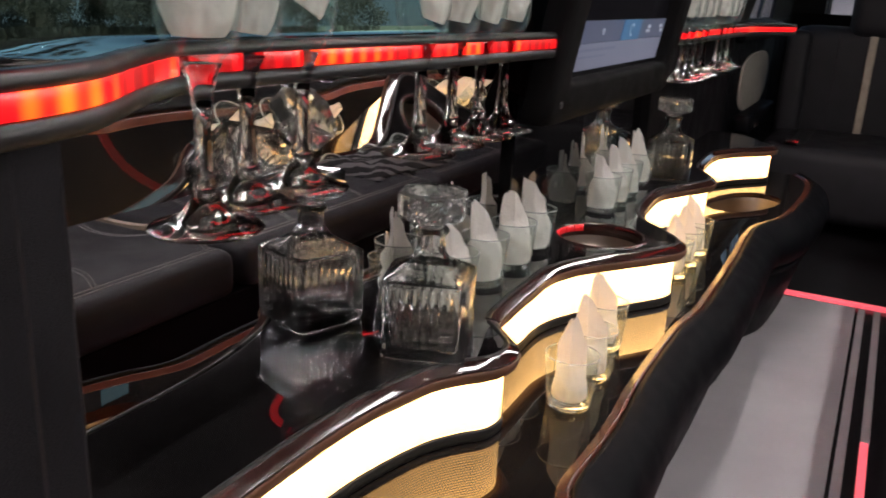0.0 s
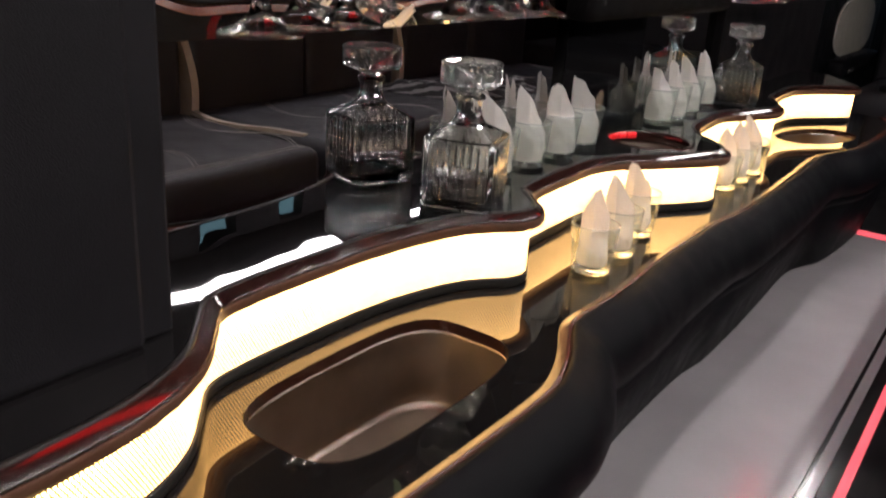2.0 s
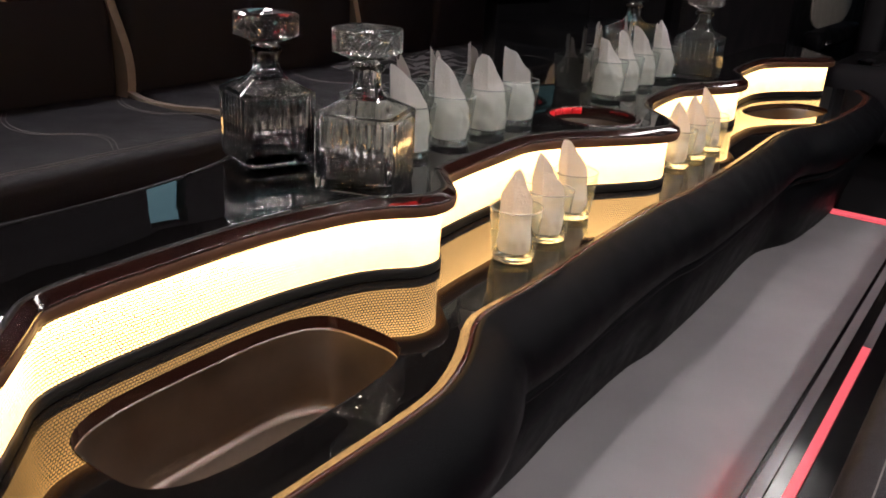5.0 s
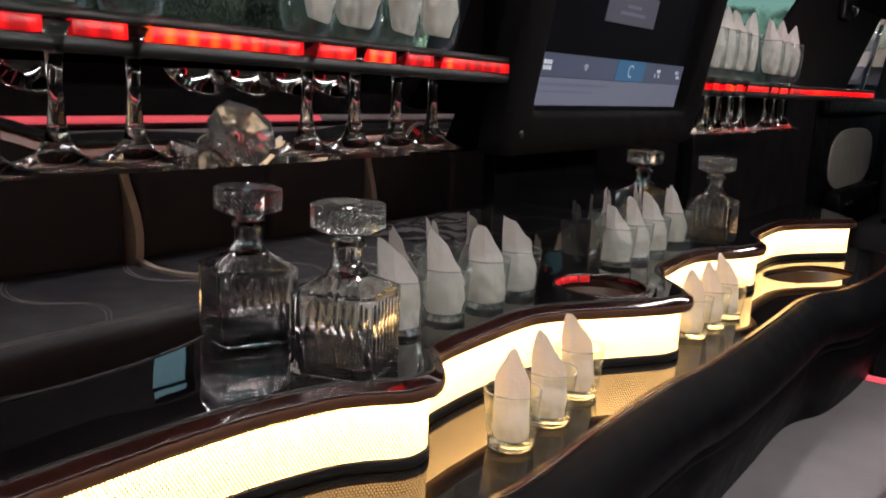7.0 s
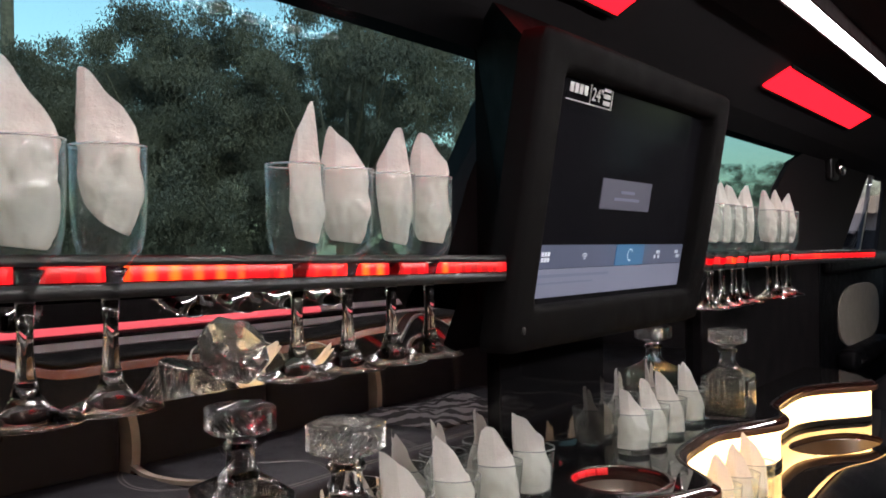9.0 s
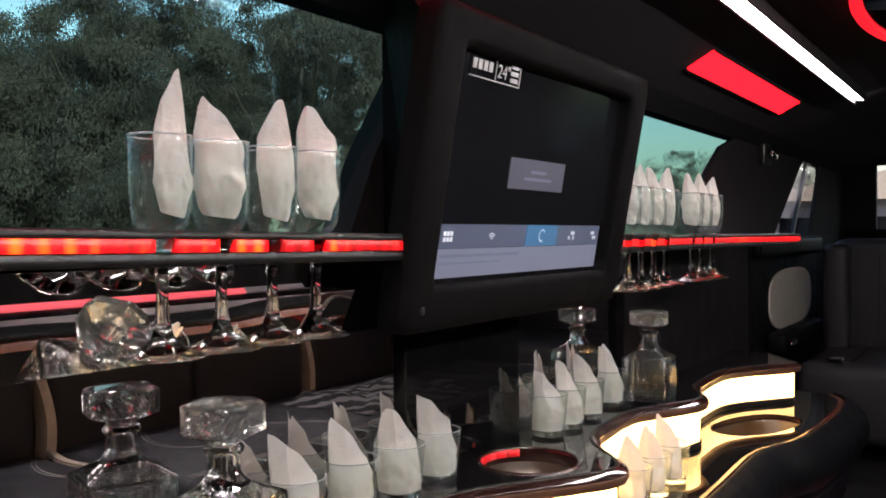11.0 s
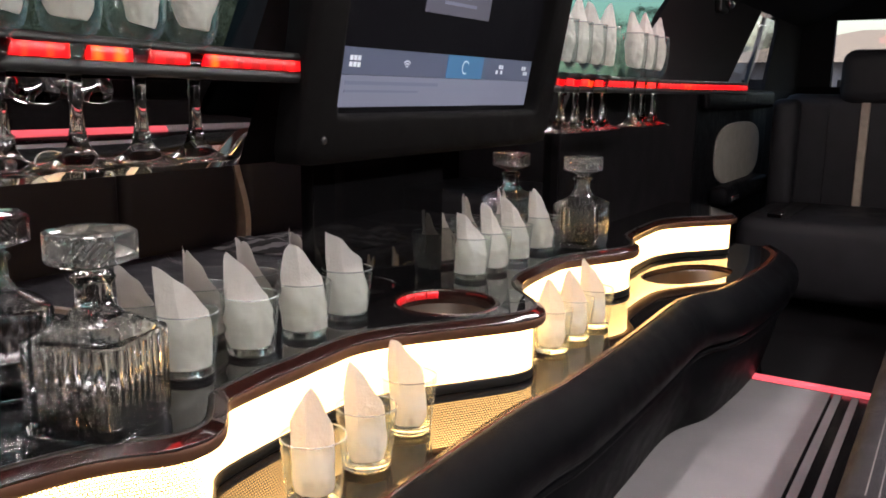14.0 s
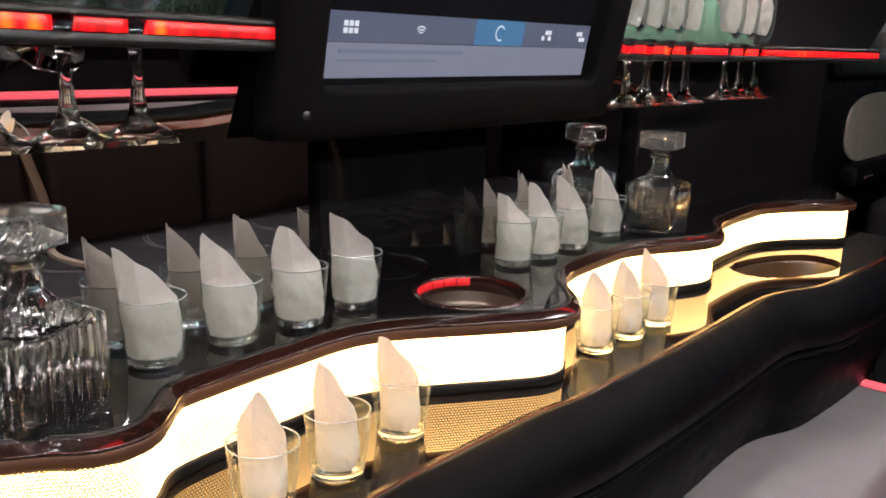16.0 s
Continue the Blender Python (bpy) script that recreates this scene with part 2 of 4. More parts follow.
def led_panel_material():
    """A perforated metal sheet before a warm light: rows of round holes, staggered, 3 mm apart."""
    m, t, p, link = nodes_of("perforated light panel")
    uv = t.nodes.new("ShaderNodeUVMap")
    sep = t.nodes.new("ShaderNodeSeparateXYZ")
    link(uv.outputs[0], sep.inputs[0])

    def op(kind, a, b=None):
        n = t.nodes.new("ShaderNodeMath")
        n.operation = kind
        for i, v in enumerate((a, b)):
            if v is None:
                continue
            if isinstance(v, (int, float)):
                n.inputs[i].default_value = v
            else:
                link(v, n.inputs[i])
        return n.outputs[0]

    row = op("MULTIPLY", sep.outputs[1], 1 / 0.0037)
    shift = op("MULTIPLY", op("MODULO", op("FLOOR", row), 2.0), 0.5)
    col = op("ADD", op("MULTIPLY", sep.outputs[0], 1 / 0.0043), shift)
    du = op("SUBTRACT", op("FRACT", col), 0.5)
    dv = op("SUBTRACT", op("FRACT", row), 0.5)
    dist = op("SQRT", op("ADD", op("MULTIPLY", du, du), op("MULTIPLY", dv, dv)))
    hole = op("LESS_THAN", dist, 0.372)
    # the lamp tube behind sits high, so the holes near the top shine most
    height = op("MULTIPLY", sep.outputs[1], 1 / 0.0705)
    fall = op("ADD", op("MULTIPLY", op("POWER", height, 2.0), 0.55), 0.45)
    p.inputs["Base Color"].default_value = (0.16, 0.13, 0.10, 1)
    p.inputs["Metallic"].default_value, p.inputs["Roughness"].default_value = 1.0, 0.35
    p.inputs["Emission Color"].default_value = (1.0, 0.57, 0.205, 1)
    # the sheet between the holes glows faintly too, standing for scattered light
    link(op("MULTIPLY", op("ADD", op("MULTIPLY", hole, LED_POWER), LED_POWER * 0.012), fall), p.inputs["Emission Strength"])
    return m


LED_POWER = 12.0
LED_PANEL = led_panel_material()

# ---- builders ----


def mesh_object(name, bm, material, parent=None, smooth=False):
    me = bpy.data.meshes.new(name)
    bm.to_mesh(me)
    bm.free()
    for mat in material if isinstance(material, (list, tuple)) else [material]:
        me.materials.append(mat)
    if smooth:
        me.polygons.foreach_set("use_smooth", [True] * len(me.polygons))
    ob = new(name, me)
    ob.parent = parent
    return ob


def part(name, bm, material, parent, label="", smooth=False):
    ob = mesh_object(name, bm, material, parent, smooth)
    return tagged(ob, label) if label else ob


def thing(name, label, category, group="", at=None, kind=""):
    e = new(name)
    e.empty_display_size = 0.02
    if at is not None:
        e.matrix_world = at
    return tagged(e, label, category, group, kind)


def box(x0, x1, y0, y1, z0, z1, bevel=0.0, segments=2):
    bm = bmesh.new()
    bmesh.ops.create_cube(bm, size=1.0, matrix=Matrix.LocRotScale(((x0 + x1) / 2, (y0 + y1) / 2, (z0 + z1) / 2), None, (x1 - x0, y1 - y0, z1 - z0)))
    if bevel:
        bmesh.ops.bevel(bm, geom=bm.edges[:], offset=bevel, segments=segments, affect="EDGES", profile=0.5)
    return bm


def join(*meshes):
    out = bmesh.new()
    for b in meshes:
        tmp = bpy.data.meshes.new("tmp")
        b.to_mesh(tmp)
        b.free()
        out.from_mesh(tmp)
        bpy.data.meshes.remove(tmp)
    return out


def prism(outline, axis, a, b, bevel=0.0):
    """An outline of 2D points pushed along an axis from a to b. For axis x the points are (y, z), for y (x, z), for z (x, y)."""
    bm = bmesh.new()
    put = {"x": lambda u, v, w: (w, u, v), "y": lambda u, v, w: (u, w, v), "z": lambda u, v, w: (u, v, w)}[axis]
    lo = [bm.verts.new(put(u, v, a)) for u, v in outline]
    hi = [bm.verts.new(put(u, v, b)) for u, v in outline]
    n = len(outline)
    bm.faces.new(lo), bm.faces.new(hi[::-1])
    for i in range(n):
        bm.faces.new((lo[i], hi[i], hi[(i + 1) % n], lo[(i + 1) % n]))
    bmesh.ops.recalc_face_normals(bm, faces=bm.faces)
    if bevel:
        rim = [e for e in bm.edges if abs(e.verts[0].co["xyz".index(axis)] - e.verts[1].co["xyz".index(axis)]) < 1e-9]
        bmesh.ops.bevel(bm, geom=rim, offset=bevel, segments=2, affect="EDGES", profile=0.5)
    return bm


def smooth_curve(points, step=0.012):
    """A smooth line through the points (a centripetal-like spline), sampled about every step metres."""
    p = [np.array(q, float) for q in points]
    p = [2 * p[0] - p[1], *p, 2 * p[-1] - p[-2]]
    out = []
    for a, b, c, d in zip(p, p[1:], p[2:], p[3:]):
        n = max(1, int(np.linalg.norm(c - b) / step))
        for i in range(n):
            s = i / n
            out.append(0.5 * (2 * b + (c - a) * s + (2 * a - 5 * b + 4 * c - d) * s * s + (3 * b - a - 3 * c + d) * s ** 3))
    return [tuple(q) for q in out] + [tuple(p[-2])]


def outward(line):
    """Unit normals of a plan line (x, y) that runs towards +y, pointing to +x."""
    q = np.array(line)
    d = np.gradient(q, axis=0)
    d /= np.linalg.norm(d, axis=1)[:, None]
    return np.stack([d[:, 1], -d[:, 0]], 1)


def sweep(line, profile, closed=False, uv=False):
    """A profile of (out, z) points pushed along a plan line."""
    bm = bmesh.new()
    q, n = np.array(line), outward(line)
    rows = [[bm.verts.new((*(q[i] + n[i] * o), z)) for o, z in profile] for i in range(len(q))]
    layer = bm.loops.layers.uv.new("UVMap") if uv else None
    along = np.r_[0, np.cumsum(np.linalg.norm(np.diff(q, axis=0), axis=1))]
    m = len(profile)
    for i in range(len(q) - 1):
        for j in range(m if closed else m - 1):
            k = (j + 1) % m
            f = bm.faces.new((rows[i][j], rows[i + 1][j], rows[i + 1][k], rows[i][k]))
            f.smooth = True
            if uv:
                for loop, (a, b) in zip(f.loops, ((i, j), (i + 1, j), (i + 1, k), (i, k))):
                    loop[layer].uv = (along[a], profile[b][1] - profile[0][1])
    if closed:
        bm.faces.new(rows[0]), bm.faces.new(rows[-1][::-1])
    bmesh.ops.recalc_face_normals(bm, faces=bm.faces)
    return bm


def lathe(profile, segments=32, flutes=0, depth=0.0, square=0.0, facets=None):
    """A profile of (radius, z) turned round z. square: 0 round to 1 square, by profile point if a list."""
    bm = bmesh.new()
    rows = []
    for i, (r, z) in enumerate(profile):
        if r < 1e-6:
            rows.append([bm.verts.new((0, 0, z))])
            continue
        sq = square[i] if isinstance(square, (list, tuple)) else square
        ring = []
        for s in range(segments):
            a = 2 * math.pi * s / segments
            k = (abs(math.cos(a)) ** 8 + abs(math.sin(a)) ** 8) ** (-1 / 8)
            rad = r * (1 + (k - 1) * sq)
            ring.append(bm.verts.new((rad * math.cos(a), rad * math.sin(a), z)))
        rows.append(ring)
    for a, b in zip(rows, rows[1:]):
        for s in range(segments):
            e = (s + 1) % segments
            if len(a) == 1 and len(b) == 1:
                continue
            if len(a) == 1:
                bm.faces.new((a[0], b[s], b[e]))
            elif len(b) == 1:
                bm.faces.new((a[s], b[0], a[e]))
            else:
                bm.faces.new((a[s], b[s], b[e], a[e]))
    bmesh.ops.recalc_face_normals(bm, faces=bm.faces)
    return bm


# ---- plan: x = 0 is the mirror behind the bar, y runs along the car, z = 0 is the aisle floor ----
UPPER, LOWER, SHELF = 0.425, 0.314, 0.783
Y0, Y1 = -1.6, 5.6
RIGHT = 1.5
FRONT = smooth_curve([(0.19, -0.9), (0.196, -0.5), (0.202, -0.1), (0.205, 0.14), (0.2054, 0.2997), (0.2054, 0.4958), (0.1936, 0.5841), (0.1661, 0.6478), (0.1269, 0.6919), (0.0906, 0.7331), (0.0808, 0.7899), (0.0799, 0.888),
                      (0.0818, 0.9664), (0.0906, 1.045), (0.1122, 1.128), (0.1367, 1.172), (0.1612, 1.204), (0.1637, 1.241), (0.1372, 1.273), (0.1068, 1.307), (0.097, 1.368),
                      (0.0931, 1.466), (0.0931, 1.554), (0.1157, 1.623), (0.1598, 1.692), (0.203, 1.756), (0.2314, 1.805), (0.2324, 1.844), (0.201, 1.888), (0.1471, 1.942),
                      (0.1117, 2.015), (0.098, 2.114), (0.0951, 2.231), (0.1225, 2.31), (0.1598, 2.388), (0.1716, 2.437), (0.1618, 2.486), (0.1196, 2.565), (0.1049, 2.663),
                      (0.1029, 2.84), (0.1372, 2.938), (0.1912, 3.016), (0.2285, 3.065), (0.2353, 3.095)])
RAIL = smooth_curve([(0.335, -0.9), (0.334, -0.4), (0.333, 0.0), (0.3325, 0.28), (0.3325, 0.5031), (0.3345, 0.6856), (0.3386, 0.8378), (0.3396, 0.9595), (0.3315, 1.013), (0.3112, 1.069), (0.2838, 1.124), (0.2736, 1.167),
                     (0.2767, 1.254), (0.2752, 1.338), (0.2691, 1.45), (0.2681, 1.612), (0.2711, 1.713), (0.2823, 1.804), (0.2843, 1.916), (0.2843, 2.048), (0.2813, 2.22),
                     (0.2762, 2.403), (0.2864, 2.504), (0.3259, 2.616), (0.3421, 2.768), (0.3502, 2.93), (0.3492, 3.062), (0.334, 3.173), (0.2935, 3.255)])

# ---- setting: floor, walls, ceiling ----
floor = tagged(mesh_object("floor", box(-0.3, RIGHT + 0.1, Y0, Y1, -0.12, -0.004), FLOOR_BLACK), "black gloss floor of the limousine cabin", "floor", kind="structure")
part("aisle_panel", box(0.20, 0.548, -0.9, 2.965, -0.003, 0.002), FLOOR_WHITE, floor, "white gloss floor panel")
part("inlay_strip", box(0.556, 0.574, -0.9, 2.965, -0.003, 0.002), FLOOR_WHITE, floor, "narrow white floor inlay")
part("inlay_strip", box(0.597, 0.614, 2.10, 2.965, -0.003, 0.002), FLOOR_WHITE, floor, "narrow white floor inlay")
# near stretch of the white inlay: red light falling on it is painted as glow
part("light_line", box(0.597, 0.612, -0.9, 2.10, -0.003, 0.003), PINK_GLOW, floor, "glowing pink floor line")
part("end_light_line", box(0.20, 0.72, 2.985, 3.012, -0.003, 0.006), PINK_GLOW, floor, "glowing pink floor line")

# wall on the bar side: body below the windows, posts between them, header above
WIN_X0, WIN_X1 = -0.075, -0.02
west = tagged(mesh_object("wall_west", box(WIN_X0, WIN_X1, Y0, Y1, -0.1, 0.775), PANEL), "black lined side wall of the limousine", "wall", kind="structure")
part("header", box(WIN_X0, WIN_X1, Y0, Y1, 1.105, 1.34), LINING, west)
part("post", prism([(-0.75, 0.775), (-0.45, 0.775), (-0.52, 1.105), (-0.75, 1.105)], "x", WIN_X0, WIN_X1), LINING, west)
part("post", prism([(1.50, 0.775), (2.05, 0.775), (2.05, 1.105), (1.72, 1.105), (1.65, 1.03), (1.56, 0.90)], "x", WIN_X0, WIN_X1), LINING, west)
part("post", prism([(3.06, 0.775), (3.98, 0.775), (4.52, 1.105), (3.47, 1.105), (3.30, 1.06), (3.15, 0.97), (3.08, 0.88)], "x", WIN_X1 - 0.016, WIN_X1), LINING, west)
part("post", prism([(4.68, 0.775), (5.6, 0.775), (5.6, 1.105), (4.87, 1.105), (4.87, 1.05)], "x", WIN_X1 - 0.016, WIN_X1), LINING, west)
part("divider", prism([(4.40, 0.775), (4.43, 0.775), (4.73, 1.105), (4.70, 1.105)], "x", WIN_X1 - 0.034, WIN_X1 - 0.020), PLASTIC, west, "thin black quarter-glass divider")
for i, (a, b, mat) in enumerate(((-0.46, 1.76, TINTED), (2.0, 3.45, TINTED_DEEP), (3.94, 4.90, PLAIN))):
    w = tagged(mesh_object(f"window_{i + 1}", prism([(-0.068, 0.765), (-0.064, 0.765), (-0.019, 1.115), (-0.023, 1.115)], "y", a, b), mat), "tinted side window of the limousine" if i < 2 else "clear rear door window", "window", kind="structure")
    w.visible_shadow = False

# ceiling: flat middle and a slope down to each side
tagged(mesh_object("ceiling", prism([(-0.02, 1.10), (0.06, 1.125), (0.22, 1.21), (0.40, 1.25), (1.05, 1.25), (1.30, 1.20), (1.46, 1.11), (1.5, 1.10), (1.5, 1.36), (-0.02, 1.36)], "y", Y0, Y1), LINING),
                 "black fabric ceiling with sloping sides", "ceiling", kind="structure")

# wall behind the facing bench, with its windows
east = tagged(mesh_object("wall_east", box(RIGHT - 0.05, RIGHT, Y0, Y1, -0.1, 0.74), PANEL), "black lined side wall behind the bench", "wall", kind="structure")
part("header", box(RIGHT - 0.05, RIGHT, Y0, Y1, 1.10, 1.34), LINING, east)
for a, b in ((-1.6, 1.95), (2.10, 2.31), (2.43, 4.3), (5.1, 5.6)):
    part("post", box(RIGHT - 0.05, RIGHT, a, b, 0.74, 1.10), LINING, east)
for i, (a, b) in enumerate(((1.95, 2.10), (2.31, 2.43), (4.3, 5.1))):
    w = tagged(mesh_object(f"window_{i + 4}", prism([(RIGHT - 0.012, 0.73), (RIGHT - 0.008, 0.73), (RIGHT - 0.046, 1.11), (RIGHT - 0.050, 1.11)], "y", a - 0.01, b + 0.01), TINTED), "tinted side window above the bench", "window", kind="structure")
    w.visible_shadow = False

# end walls
north = tagged(mesh_object("wall_north", box(-0.075, RIGHT, 5.5, 5.56, -0.1, 0.80), PANEL), "black rear wall of the cabin", "wall", kind="structure")
part("header", box(-0.075, RIGHT, 5.5, 5.56, 1.135, 1.34), LINING, north)
part("post", box(-0.075, 0.14, 5.5, 5.56, 0.80, 1.135), LINING, north)
part("post", box(1.35, RIGHT, 5.5, 5.56, 0.80, 1.135), LINING, north)
part("post", box(0.465, 0.510, 5.5, 5.56, 0.80, 1.135), LINING, north)
w = tagged(mesh_object("window_7", box(0.12, 1.37, 5.528, 5.532, 0.79, 1.145), PLAIN), "rear window of the limousine", "window", kind="structure")
w.visible_shadow = False
tagged(mesh_object("wall_south", box(-0.075, RIGHT, -1.6, -1.54, -0.1, 1.34), PANEL), "black partition behind the driver", "wall", kind="structure")

# ---- bar ----
bar = thing("bar_counter", "long black gloss bar with a wavy lit front", "bar", at=pose(0, 0, 0))
q = FRONT
top_line = [(0.0, -0.9)] + [(x - 0.001, y) for x, y in q] + [(0.12, 3.26), (0.0, 3.26)]
CUP, CUP_R = (0.108, 1.788), 0.080


def slab_with_hole(outline, hole, z0, z1):
    """A flat slab with an opening: outline and hole are plan loops."""
    bm = bmesh.new()
    edges = []
    for loop in (outline, hole):
        vs = [bm.verts.new((x, y, z1)) for x, y in loop]
        edges += [bm.edges.new((a, b)) for a, b in zip(vs, vs[1:] + vs[:1])]
    bmesh.ops.triangle_fill(bm, edges=edges, use_beauty=True)
    hx, hy = np.mean(hole, axis=0)
    inside = []
    from_hole = {(round(x, 5), round(y, 5)) for x, y in hole}
    for f in bm.faces:
        if all((round(v.co.x, 5), round(v.co.y, 5)) in from_hole for v in f.verts):
            inside.append(f)
    bmesh.ops.delete(bm, geom=inside, context="FACES_ONLY")
    got = bmesh.ops.extrude_face_region(bm, geom=bm.faces[:])
    bmesh.ops.translate(bm, verts=[v for v in got["geom"] if isinstance(v, bmesh.types.BMVert)], vec=(0, 0, z0 - z1))
    bmesh.ops.recalc_face_normals(bm, faces=bm.faces)
    return bm


def ring_points(cx, cy, r, n=40):
    return [(cx + r * math.cos(2 * math.pi * i / n), cy + r * math.sin(2 * math.pi * i / n)) for i in range(n)]


def rounded_loop(cx, cy, hx, hy, power=4.0, n=56, turn=0.0):
    out = []
    for i in range(n):
        a = 2 * math.pi * i / n
        c, s = math.cos(a), math.sin(a)
        k = (abs(c) ** power + abs(s) ** power) ** (-1 / power)
        u, v = hx * k * c, hy * k * s
        out.append((cx + u * math.cos(turn) - v * math.sin(turn), cy + u * math.sin(turn) + v * math.cos(turn)))
    return out


part("upper_top", slab_with_hole(top_line, ring_points(*CUP, CUP_R), UPPER - 0.016, UPPER), GLOSS, bar, "black gloss upper counter")
part("upper_edge", sweep(q, [(0.0, UPPER), (0.002, UPPER + 0.0013), (0.0045, UPPER + 0.0013), (0.0062, UPPER - 0.0004), (0.0062, UPPER - 0.012), (0.0, UPPER - 0.027)], True), TRIM, bar, "rounded black gloss edge")
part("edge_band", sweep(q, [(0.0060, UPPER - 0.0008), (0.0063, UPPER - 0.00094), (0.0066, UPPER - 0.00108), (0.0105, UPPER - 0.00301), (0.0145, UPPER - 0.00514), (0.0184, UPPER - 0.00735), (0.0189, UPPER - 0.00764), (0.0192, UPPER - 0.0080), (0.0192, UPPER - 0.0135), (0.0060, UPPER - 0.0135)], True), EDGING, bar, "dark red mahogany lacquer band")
part("edge_front", sweep(q, [(0.0, UPPER - 0.0138), (0.0194, UPPER - 0.0106), (0.0203, UPPER - 0.0120), (0.0206, UPPER - 0.0145), (0.0200, UPPER - 0.0200), (0.0172, UPPER - 0.0250), (0.0128, UPPER - 0.0272), (0.0, UPPER - 0.0275)], True), EDGE_LOW, bar, "satin brown lower edge")
part("light_panel", sweep(q, [(0.001, LOWER + 0.014), (0.001, UPPER - 0.0265)], uv=True), LED_PANEL, bar, "perforated panel glowing warm white")
part("panel_border", sweep(q, [(-0.004, LOWER), (0.003, LOWER), (0.004, LOWER + 0.002), (0.004, LOWER + 0.0126), (0.003, LOWER + 0.0142), (-0.004, LOWER + 0.0142)], True), PLASTIC, bar, "satin black border strip")
part("panel_back", sweep(q, [(-0.010, LOWER - 0.1), (-0.004, LOWER - 0.1), (-0.004, UPPER - 0.016), (-0.010, UPPER - 0.016)], True), PANEL, bar)
part("end_cap", box(0.02, 0.235, 3.098, 3.118, LOWER, UPPER - 0.02, 0.003), TRIM, bar)

SINK = rounded_loop(0.204, 0.884, 0.084, 0.168, 3.6)
BASIN = rounded_loop(0.222, 2.745, 0.078, 0.150, 2.3, turn=-0.30)


def slab_with_holes(outline, holes, z0, z1):
    bm = bmesh.new()
    edges = []
    keys = []
    for loop in (outline, *holes):
        vs = [bm.verts.new((x, y, z1)) for x, y in loop]
        edges += [bm.edges.new((a, b)) for a, b in zip(vs, vs[1:] + vs[:1])]
        keys.append({(round(x, 5), round(y, 5)) for x, y in loop})
    bmesh.ops.triangle_fill(bm, edges=edges, use_beauty=True)
    gone = [f for f in bm.faces if any(all((round(v.co.x, 5), round(v.co.y, 5)) in k for v in f.verts) for k in keys[1:])]
    bmesh.ops.delete(bm, geom=gone, context="FACES_ONLY")
    got = bmesh.ops.extrude_face_region(bm, geom=bm.faces[:])
    bmesh.ops.translate(bm, verts=[v for v in got["geom"] if isinstance(v, bmesh.types.BMVert)], vec=(0, 0, z0 - z1))
    bmesh.ops.recalc_face_normals(bm, faces=bm.faces)
    return bm


low_line = [(0.0, -0.9)] + list(RAIL) + [(0.0, 3.30)]
part("lower_top", slab_with_holes(low_line, [SINK, BASIN], LOWER - 0.014, LOWER), GLOSS_LOW, bar, "black gloss lower counter")


def basin(loop, depth, shrink, z):
    """A pressed steel bowl with a rolled rim under an opening."""
    bm = bmesh.new()
    c = np.mean(loop, axis=0)
    rows = []
    for s, dz in ((1.0, -0.0145), (0.994, -0.0145), (0.988, -0.018), (0.970, -depth * 0.86), (0.957, -depth * 0.95), (0.935, -depth * 0.99), (shrink, -depth)):
        rows.append([bm.verts.new((*(c + (np.array(p) - c) * s), z + dz)) for p in loop])
    for a, b in zip(rows, rows[1:]):
        for i in range(len(loop)):
            j = (i + 1) % len(loop)
            bm.faces.new((a[i], a[j], b[j], b[i])).smooth = True
    bm.faces.new(rows[-1])
    bmesh.ops.recalc_face_normals(bm, faces=bm.faces)
    return bm


for loop, depth in ((SINK, 0.014), (BASIN, 0.012)):
    ring = bmesh.new()
    c = np.mean(loop, axis=0)
    a = [ring.verts.new((*(c + (np.array(p) - c) * 0.996), LOWER + 0.0006)) for p in loop]
    b = [ring.verts.new((*(c + (np.array(p) - c) * 0.990), LOWER - depth)) for p in loop]
    for k in range(len(loop)):
        ring.faces.new((a[k], a[k - 1], b[k - 1], b[k])).smooth = True
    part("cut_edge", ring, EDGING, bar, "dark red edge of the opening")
part("sink", basin(SINK, 0.12, 0.86, LOWER), STEEL, bar, "rounded steel sink bowl")
part("ice_basin", basin(BASIN, 0.09, 0.86, LOWER), STEEL, bar, "oval steel ice basin")
part("cup_well", basin(ring_points(*CUP, CUP_R), 0.05, 0.80, UPPER + 0.006), STEEL, bar, "round steel cup well")
# glowing arc pieces imitate the shelf strip's reflection on the well's inner wall
for k in range(8, 14):
    a0, a1 = 2 * math.pi * k / 22, 2 * math.pi * (k + 0.93) / 22
    arc = [(CUP[0] + (CUP_R - 0.0035) * math.cos(a), CUP[1] + (CUP_R - 0.0035) * math.sin(a)) for a in np.linspace(a1, a0, 6)]
    part("well_light", sweep(arc, [(0.0, UPPER - 0.013), (0.0012, UPPER - 0.013), (0.0012, UPPER - 0.001), (0.0, UPPER - 0.001)], True), WELL_REFLECTION, bar)
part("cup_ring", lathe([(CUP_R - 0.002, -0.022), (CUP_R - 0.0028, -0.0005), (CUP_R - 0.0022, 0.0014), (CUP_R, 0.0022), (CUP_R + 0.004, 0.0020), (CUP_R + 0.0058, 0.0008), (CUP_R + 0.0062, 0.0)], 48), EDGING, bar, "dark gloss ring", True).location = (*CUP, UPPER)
part("counter_lip", sweep(RAIL, [(0.0, LOWER), (0.0004, LOWER + 0.0006), (0.0008, LOWER + 0.0008), (0.0014, LOWER + 0.00100), (0.0108, LOWER + 0.0044), (0.0114, LOWER + 0.00458), (0.0120, LOWER + 0.0046), (0.0186, LOWER + 0.0022), (0.019, LOWER - 0.01), (0.0, LOWER - 0.01)], True), LIP, bar, "slanted dark red lip")
